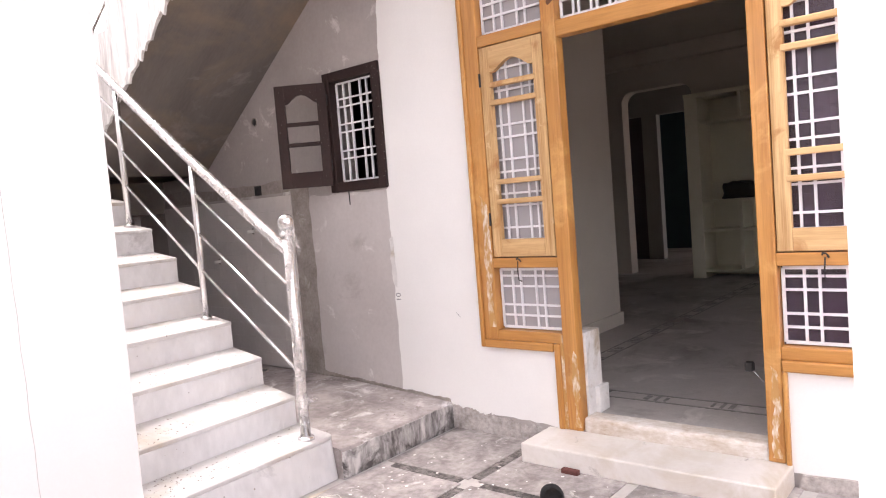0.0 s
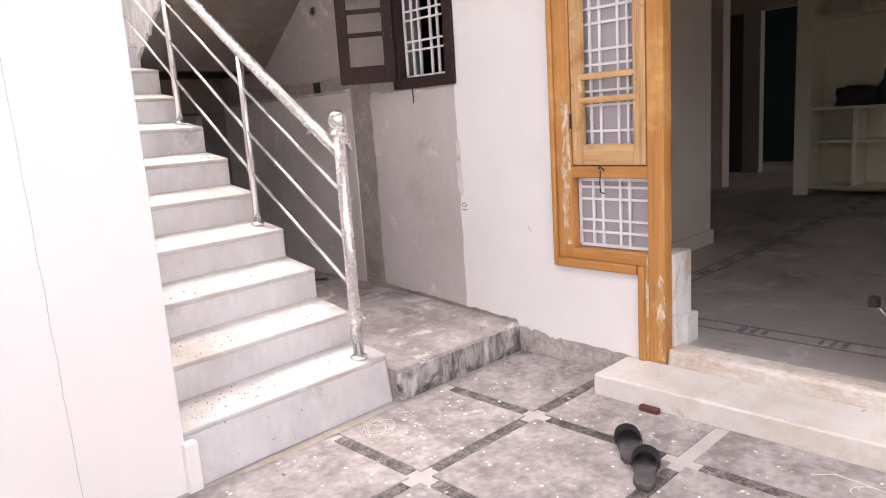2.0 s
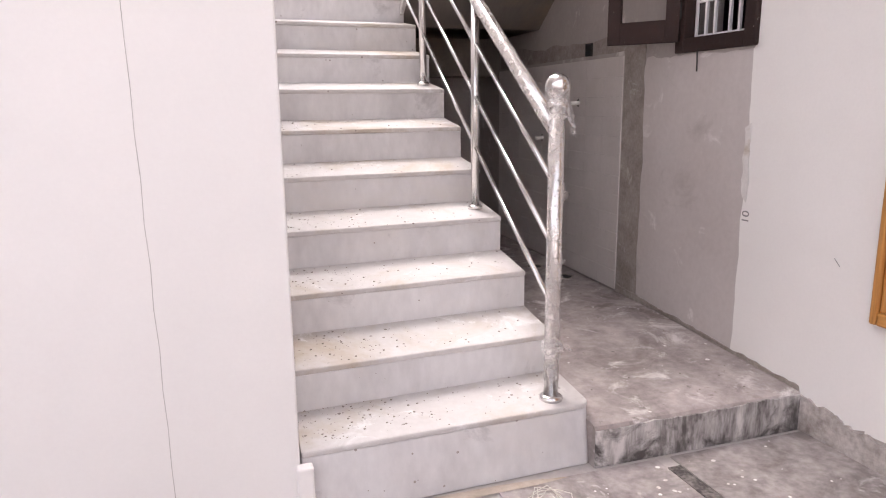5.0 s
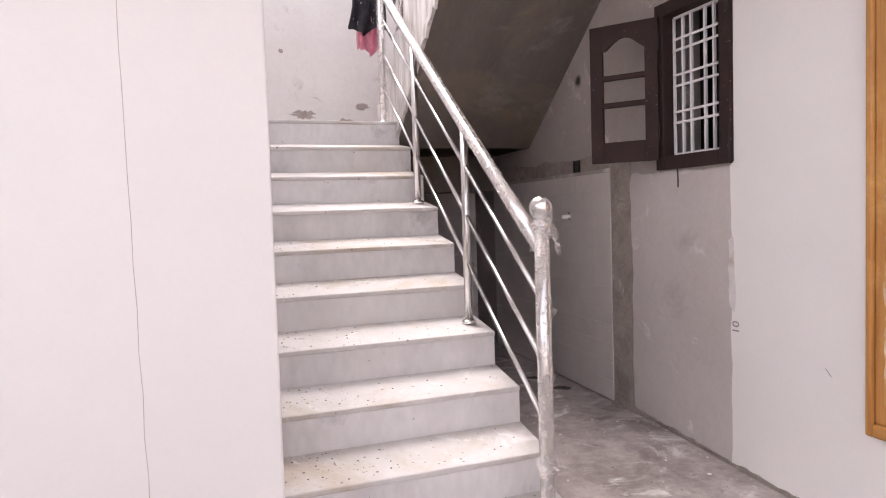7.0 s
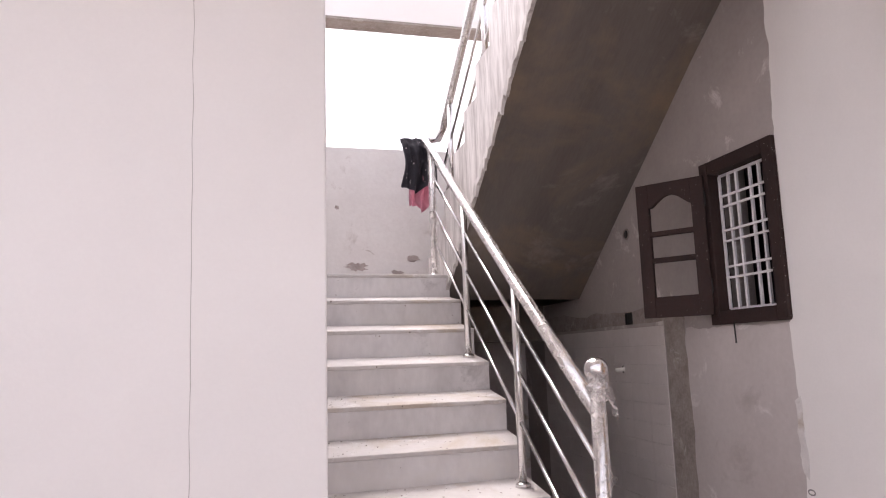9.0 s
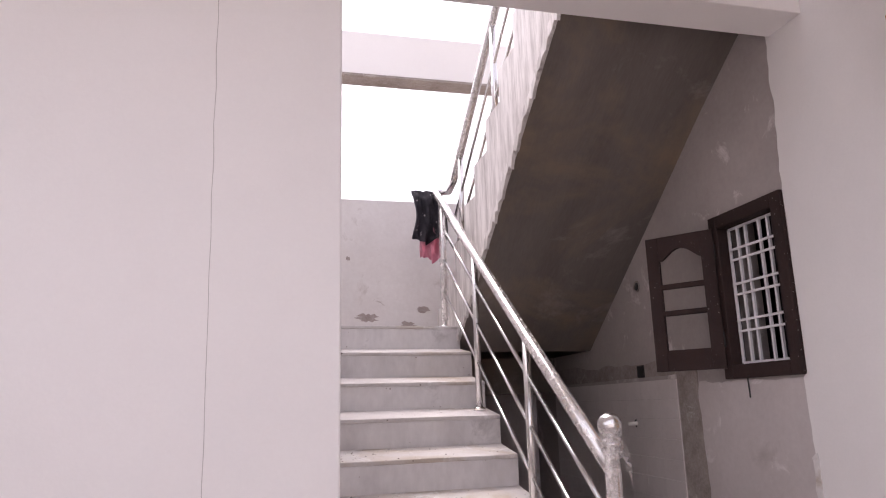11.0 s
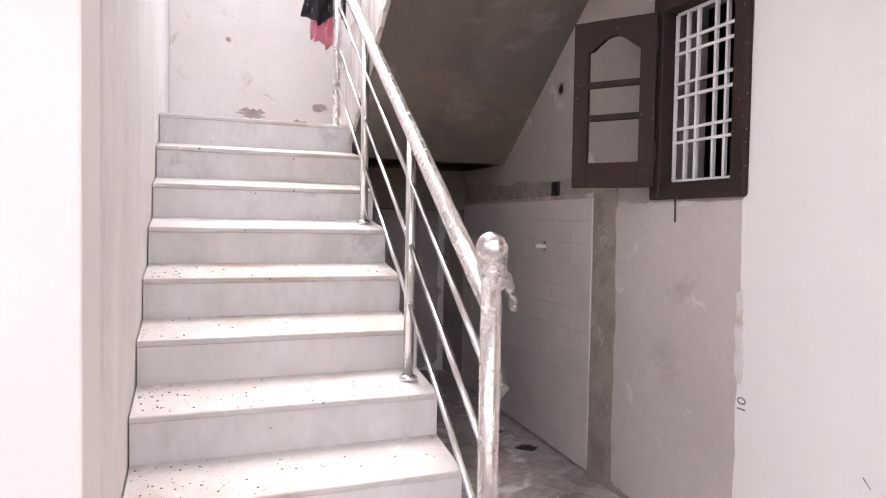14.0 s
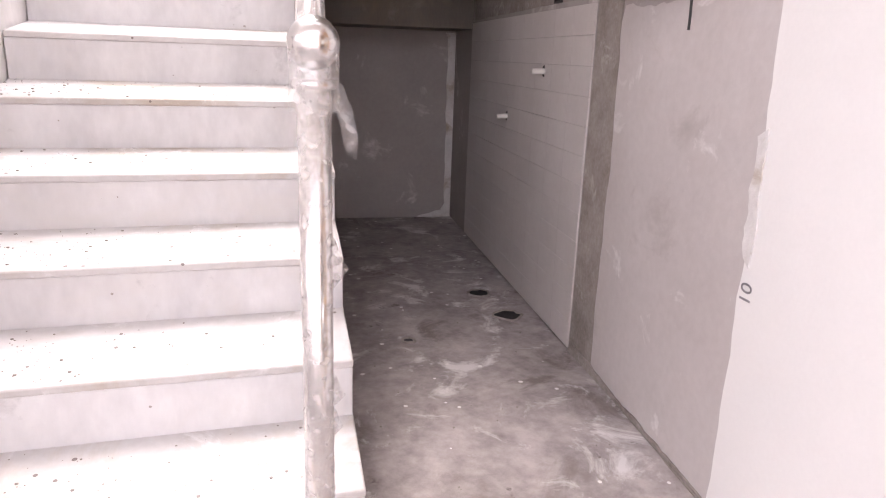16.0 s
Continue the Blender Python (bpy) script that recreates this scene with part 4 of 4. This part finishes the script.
mark = thing("pencil_mark", "pencilled number ten written sideways on white wall", "writing", (XW - 0.004, 0.31, 0.74))
tx = bpy.data.curves.new("number", "FONT")
tx.body, tx.size, tx.extrude, tx.align_x = "10", 0.055, 0.0004, "CENTER"
num = new("number", tx)
num.data.materials.append(M_PENCIL)
num.parent = mark
num.matrix_local = Matrix(((0, 0, -1, -0.001), (0, 1, 0, 0), (1, 0, 0, 0.03), (0, 0, 0, 1)))
tube("stroke", [(-0.001, -0.43, -0.05), (-0.001, -0.455, -0.075)], 0.0012, M_PENCIL, mark, 5)


# ---- stains, splashes and litter on the surfaces ----
def blot(name, label, mat, x, y, z, rx, ry, seed, rough=0.35, turn=0.0, n=40):
    """A thin patch with an uneven outline, lying on a level surface."""
    rg = random.Random(seed)
    ph = [rg.uniform(0, 6.3) for _ in range(5)]
    bm = bmesh.new()
    ring = []
    for k in range(n):
        a = 2 * math.pi * k / n
        r = 1 + rough * (0.5 * math.sin(2 * a + ph[0]) + 0.4 * math.sin(3 * a + ph[1]) + 0.35 * math.sin(5 * a + ph[2]) + 0.3 * math.sin(9 * a + ph[3]))
        u, v = rx * r * math.cos(a), ry * r * math.sin(a)
        ring.append((x + u * math.cos(turn) - v * math.sin(turn), y + u * math.sin(turn) + v * math.cos(turn)))
    bm.faces.new([bm.verts.new((u, v, z)) for u, v in ring])
    bmesh.ops.triangulate(bm, faces=list(bm.faces))
    return tagged(finish(bm, name, mat), label, "stain", kind="structure")
blot("mud_patch", "tan mud along the foot of the stairs", M_TAN, -0.52, -0.065, 0.0072, 0.36, 0.024, 73, 0.12, n=90)

def litter():
    rg = random.Random(17)
    bm = bmesh.new()
    for i in range(640):
        k = rg.choice((0, 0, 0, 1, 1, 2, 2, 3, 3, 4, 5))
        if rg.random() < 0.65:
            x = XS + abs(rg.gauss(0.0, 0.22)) + 0.01
        else:
            x = rg.uniform(XS + 0.02, -0.04)
        if x > -0.02:
            continue
        y = k * GOING + (skew(x) if k else low_skew(x) + 0.02) + rg.uniform(0.02, GOING - 0.01)
        r = rg.choice((0.0012, 0.0015, 0.002, 0.002, 0.003, 0.0045))
        bmesh.ops.create_icosphere(bm, subdivisions=1, radius=r, matrix=Matrix.LocRotScale((x, y, tread_z(k, x, y) + r * 0.3), None, (1, rg.uniform(0.5, 1.3), 0.5)))
    for i in range(60):
        r = rg.choice((0.002, 0.003, 0.004))
        x, y = rg.uniform(0.1, 0.85), rg.uniform(0.05, 2.2)
        bmesh.ops.create_icosphere(bm, subdivisions=1, radius=r, matrix=Matrix.LocRotScale((x, y, deck(y) + r * 0.3), None, (1, 1.2, 0.6)))
    tagged(finish(bm, "grit", M_GRIT), "brown grit scattered on the stair treads", "grit", kind="stuff")
    bm = bmesh.new()
    for i in range(170):
        r = rg.choice((0.003, 0.004, 0.006, 0.009))
        bmesh.ops.create_circle(bm, cap_ends=True, segments=8, radius=r, matrix=Matrix.LocRotScale((rg.uniform(-1.3, 0.55), rg.uniform(-1.9, -0.1), 0.0084), Euler((0, 0, rg.uniform(0, 3))), (1, rg.uniform(0.5, 1), 1)))
    tagged(finish(bm, "paint_drops", M_LIME), "white paint drops dried on the stone floor", "paint drops", kind="stuff")
litter()
frng = random.Random(8)
structure(prism("plaster_foot", [(-0.03, 0.14), (0.9, 0.19), (1.30, 0.20)] + ragged((1.28, 0.25), (0.9, 0.225), 10, 0.006, frng) + ragged((0.88, 0.222), (-0.02, 0.172), 36, 0.005, frng), "x", XW - 0.010, XW - 0.003, M_CEMENT), "dark cement fringe at the foot of the plaster", "cement")
structure(prism("filler_edge", ragged((0.33, 0.83), (0.335, 1.15), 14, 0.004, frng) + ragged((0.372, 1.13), (0.362, 0.85), 16, 0.006, frng), "x", XW - 0.006, XW - 0.003, M_LIME), "white filler beside the paint edge", "filler")


# ---- cloths on the landing rail ----
def cloth(name, label, mat, at, w, h, seed):
    c = tagged(new(name), label, "cloth")
    c.location = at
    rg = random.Random(seed)
    bm = bmesh.new()
    n, m = 22, 24
    ph = [rg.uniform(0, 6) for _ in range(4)]
    grid = []
    for j in range(m + 1):
        v = j / m
        row = []
        for i in range(n + 1):
            u = i / n - 0.5
            squeeze = 0.85 + 0.15 * v
            fold = 0.028 * math.sin(17 * u + ph[0] + 5 * v) + 0.016 * math.sin(31 * u + ph[1] - 7 * v)
            over = 0.05 * math.cos(min(v * 9, math.pi / 2))
            row.append(bm.verts.new((u * w * squeeze + 0.012 * math.sin(5 * v + ph[2]), fold * (0.4 + v) - 0.03 + over, -h * v + 0.022 * math.sin(8 * u + ph[3]) * v)))
        grid.append(row)
    for j in range(m):
        for i in range(n):
            bm.faces.new((grid[j][i], grid[j][i + 1], grid[j + 1][i + 1], grid[j + 1][i]))
    bmesh.ops.solidify(bm, geom=list(bm.faces), thickness=0.004)
    finish(bm, "cloth_sheet", mat, c, smooth=True)
cloth("jacket", "dark speckled work jacket hung over the rail end", M_CLOTH, (-0.125, 2.60, 2.875), 0.25, 0.38, 5)
cloth("pink_cloth", "pink cloth hung below a dark jacket", M_PINK, (-0.105, 2.635, 2.70), 0.17, 0.33, 8)


# ---- things on the yard floor ----
def slipper(x, y, turn):
    s = thing("slipper", "worn dark grey rubber slipper lying on the floor", "slipper", (x, y, 0.004), "pair of slippers")
    s.rotation_euler = (0, 0, radians(turn))
    half = [(-0.13, 0.0), (-0.122, 0.024), (-0.09, 0.037), (-0.03, 0.035), (0.03, 0.042), (0.08, 0.05), (0.115, 0.042), (0.135, 0.02), (0.14, 0.0)]
    outline = half + [(u, -v) for u, v in half[-2:0:-1]]
    prism("sole", outline, "z", 0.0, 0.022, M_SOLE, s, 0.004)
    bm = bmesh.new()
    prev = None
    for j in range(9):
        u = -0.005 + 0.105 * j / 8
        wid = 0.046 + 0.006 * math.sin(j / 8 * 3)
        hh = 0.055 - 0.022 * j / 8
        row = [bm.verts.new((u + 0.02 * math.sin(math.pi * k / 12), wid * math.cos(math.pi * k / 12), 0.016 + hh * math.sin(math.pi * k / 12))) for k in range(13)]
        if prev:
            for k in range(12):
                bm.faces.new((prev[k], prev[k + 1], row[k + 1], row[k]))
        prev = row
    bmesh.ops.solidify(bm, geom=list(bm.faces), thickness=0.005)
    finish(bm, "strap", M_RUBBER, s, smooth=True)
slipper(0.235, -1.09, 35)
slipper(0.115, -1.225, 28)

brick = thing("brick_bit", "broken bit of red brick by the doorstep", "rubble", (0.575, -0.985, 0.0))
bm = bmesh.new()
put_box(bm, -0.016, 0.016, -0.045, 0.045, 0.0, 0.026, 0.007)
for v in bm.verts:
    v.co += noise.noise_vector(v.co * 40) * 0.006
    v.co.z = max(v.co.z, 0.001)
o = finish(bm, "lump", M_RED, brick)

def tangle(name, label, at, r, turns, thick, flat, seed):
    rg = random.Random(seed)
    t = thing(name, label, "string", at)
    pts = []
    a = 0
    for i in range(turns * 9):
        a += rg.uniform(0.5, 1.1)
        q = r * rg.uniform(0.35, 1.0)
        pts.append((q * math.cos(a), 1.1 * q * math.sin(a), thick + flat * rg.random()))
    tube("strand", pts, thick, M_STRING, t, 5)
tangle("string_tangle", "tangle of white string on the floor", (-0.25, -0.19, 0.0), 0.09, 6, 0.0013, 0.015, 2)
ring = thing("wire_ring", "loop of white cable on the floor", "cable", (0.42, -1.86, 0.0))
tube("loop", [((0.05 + 0.004 * math.sin(5 * a)) * math.cos(a), 0.075 * math.sin(a), 0.005 + 0.002 * math.sin(2 * a)) for a in [i * 0.3 for i in range(22)]] + [(0.07, 0.14, 0.006), (0.02, 0.2, 0.006)], 0.0022, M_STRING, ring, 6)
packet = thing("cloth_scrap", "crumpled yellow cloth scrap on the floor", "cloth scrap", (-0.672, -0.828, 0.006))
bm = bmesh.new()
bmesh.ops.create_grid(bm, x_segments=12, y_segments=10, size=0.5, matrix=Matrix.Diagonal((0.085, 0.06, 1, 1)))
for v in bm.verts:
    v.co += noise.noise_vector(v.co * 45) * 0.008
    v.co.z = abs(noise.noise(v.co * 38)) * 0.02 + 0.003
bmesh.ops.solidify(bm, geom=list(bm.faces), thickness=0.002)
yellow = surface("yellow cotton", (0.50, 0.34, 0.08), (0.66, 0.50, 0.18), 25, 0.9, 0.2, 120)
finish(bm, "sheet", yellow, packet, smooth=True)


# ---- built-in shelves and things inside ----
def shelves():
    sh = thing("built_in_shelf", "cream painted built-in wall shelf unit", "shelf", (6.45, -1.0, FLOOR_IN))
    inv = Matrix.Translation((-6.45, 1.0, -FLOOR_IN))
    before = set(scene.objects)
    xa, xb, ya, yb, zt = 6.44, 6.89, -2.6, 0.50, 2.38
    box("back", xb - 0.02, xb, ya, yb, FLOOR_IN, zt, M_CREAM, 0, sh)
    for y in (yb - 0.16, -1.1, ya):
        box("side", xa, xb - 0.02, y, y + 0.16 if y != -1.1 else y + 0.06, FLOOR_IN, zt, M_CREAM, 0.004, sh)
    box("top_board", xa - 0.02, xb, ya, yb, zt, zt + 0.05, M_CREAM, 0.004, sh)
    for z, lo in ((0.27, -1.04), (1.12, -1.04), (2.09, -1.04), (0.76, -1.04)):
        box("board", xa + (0.02 if z != 0.27 else -0.03), xb - 0.02, lo, yb - 0.16, z - 0.03, z, M_CREAM, 0.003, sh)
        box("board", xa + 0.02, xb - 0.02, ya + 0.16, -1.10, z - 0.03, z, M_CREAM, 0.003, sh)
    box("divider", xa + 0.03, xb - 0.02, -0.12, -0.08, 0.27, 1.09, M_CREAM, 0.003, sh)
    box("divider", xa + 0.03, xb - 0.02, -0.16, -0.12, 2.09, zt, M_CREAM, 0.003, sh)
    for ob in set(scene.objects) - before:
        ob.matrix_parent_inverse = inv
shelves()
bag = thing("bag", "black slumped bag on the cream shelf", "bag", (6.62, -0.08, 1.12))
bm = bmesh.new()
bmesh.ops.create_cube(bm, size=1, matrix=Matrix.LocRotScale((0, 0, 0.10), None, (0.26, 0.36, 0.20)))
bmesh.ops.subdivide_edges(bm, edges=list(bm.edges), cuts=5, use_grid_fill=True)
for v in bm.verts:
    v.co += noise.noise_vector(v.co * 9) * 0.035
    v.co.z = max(v.co.z * (1.0 - 0.5 * abs(v.co.y)), 0.0)
finish(bm, "sack", M_BLACK, bag, smooth=True)
jar = thing("bottle", "dark bottle standing on the cream shelf", "bottle", (6.60, -0.34, 1.12))
tube("glass_body", [(0, 0, 0), (0, 0, 0.02), (0, 0, 0.2), (0, 0, 0.27), (0, 0, 0.36)], [0.06, 0.07, 0.07, 0.025, 0.022], M_RUBBER, jar, 16)


# ---- pieces: tiles of the under-stair wall, stones and strips of the yard floor ----
panel = structure(box("tile_panel", XW - 0.006, XW - 0.0045, 1.30, 3.13, 0.215, 1.475, M_GROUT), "off-white tiled wall panel above the cement floor", "tiles")
bm = bmesh.new()
put_box(bm, -0.006, 0.0, 0.0, 0.2022, 0.0, 0.1036, 0.0012)
me = bpy.data.meshes.new("tile")
bm.to_mesh(me)
bm.free()
me.materials.append(M_TILE)
for i in range(9):
    for j in range(12):
        t = new("tile", me)
        t.parent = panel
        t.location = (XW - 0.006, 1.301 + i * 0.2032, 0.2165 + j * 0.1048)

def floor_pieces():
    xs = [0.265 - 0.665 * i for i in range(-1, 8)]
    ys = [-0.62 - 0.665 * i for i in range(-1, 8)]
    s = 0.029
    bm = bmesh.new()
    put_box(bm, -0.665 + s, -s, -0.665 + s, -s, -0.002, 0.005, 0.002)
    me = bpy.data.meshes.new("stone")
    bm.to_mesh(me)
    bm.free()
    me.materials.append(M_SLAB)
    bm = bmesh.new()
    put_box(bm, -0.26, 0.26, -s + 0.004, s - 0.004, -0.002, 0.0035)
    mx = bpy.data.meshes.new("strip")
    bm.to_mesh(mx)
    bm.free()
    mx.materials.append(M_STRIP)
    rg = random.Random(6)
    for i, x in enumerate(xs):
        for j, y in enumerate(ys):
            if i == 0 or j == 0:
                # cut stones along the house wall and the steps
                xa, xb = (x - 0.665 + s, min(x - s, XW - 0.013))
                ya, yb = (y - 0.665 + s, min(y - s, -0.062))
                if xb - xa > 0.03 and yb - ya > 0.03:
                    box("stone", xa, xb, ya, yb, -0.002, 0.005, M_SLAB, 0.002, floor)
            else:
                o = new("stone", me)
                o.parent = floor
                o.location = (x, y, rg.uniform(-0.001, 0.001))
            if i > 0:
                o = new("strip", mx)
                o.parent = floor
                if j > 0:
                    o.location = (x - 0.3325, y, 0)
                    o2 = new("strip", mx)
                    o2.parent = floor
                    o2.location, o2.rotation_euler = (x, y - 0.3325, 0), (0, 0, math.pi / 2)
                else:
                    o.location, o.rotation_euler, o.scale = (x, -0.345, 0), (0, 0, math.pi / 2), (0.85, 1, 1)
    for j in (1,):
        box("strip", 0.32, 0.80, ys[1] - s + 0.004, ys[1] + s - 0.004, -0.002, 0.0035, M_STRIP, 0, floor)
floor_pieces()


# the far part of the house wall turns slightly away from the stairs
def away(y):
    return 0.038 * max(y - 0.83, 0.0)
for ob in list(scene.objects):
    kind = ob.name.split(".")[0]
    if kind in ("wall_house", "skim_coat", "cement_strip", "cement_band", "tile_panel", "plaster_foot", "lime_corner"):
        for v in ob.data.vertices:
            v.co.x += away(v.co.y)
    elif kind in ("pipe_stub", "switch_box", "wall_hole"):
        ob.location.x += away(ob.location.y)
    elif kind == "tile":
        ob.location.x += away(ob.location.y)
        ob.rotation_euler = (0, 0, -math.atan(0.038))
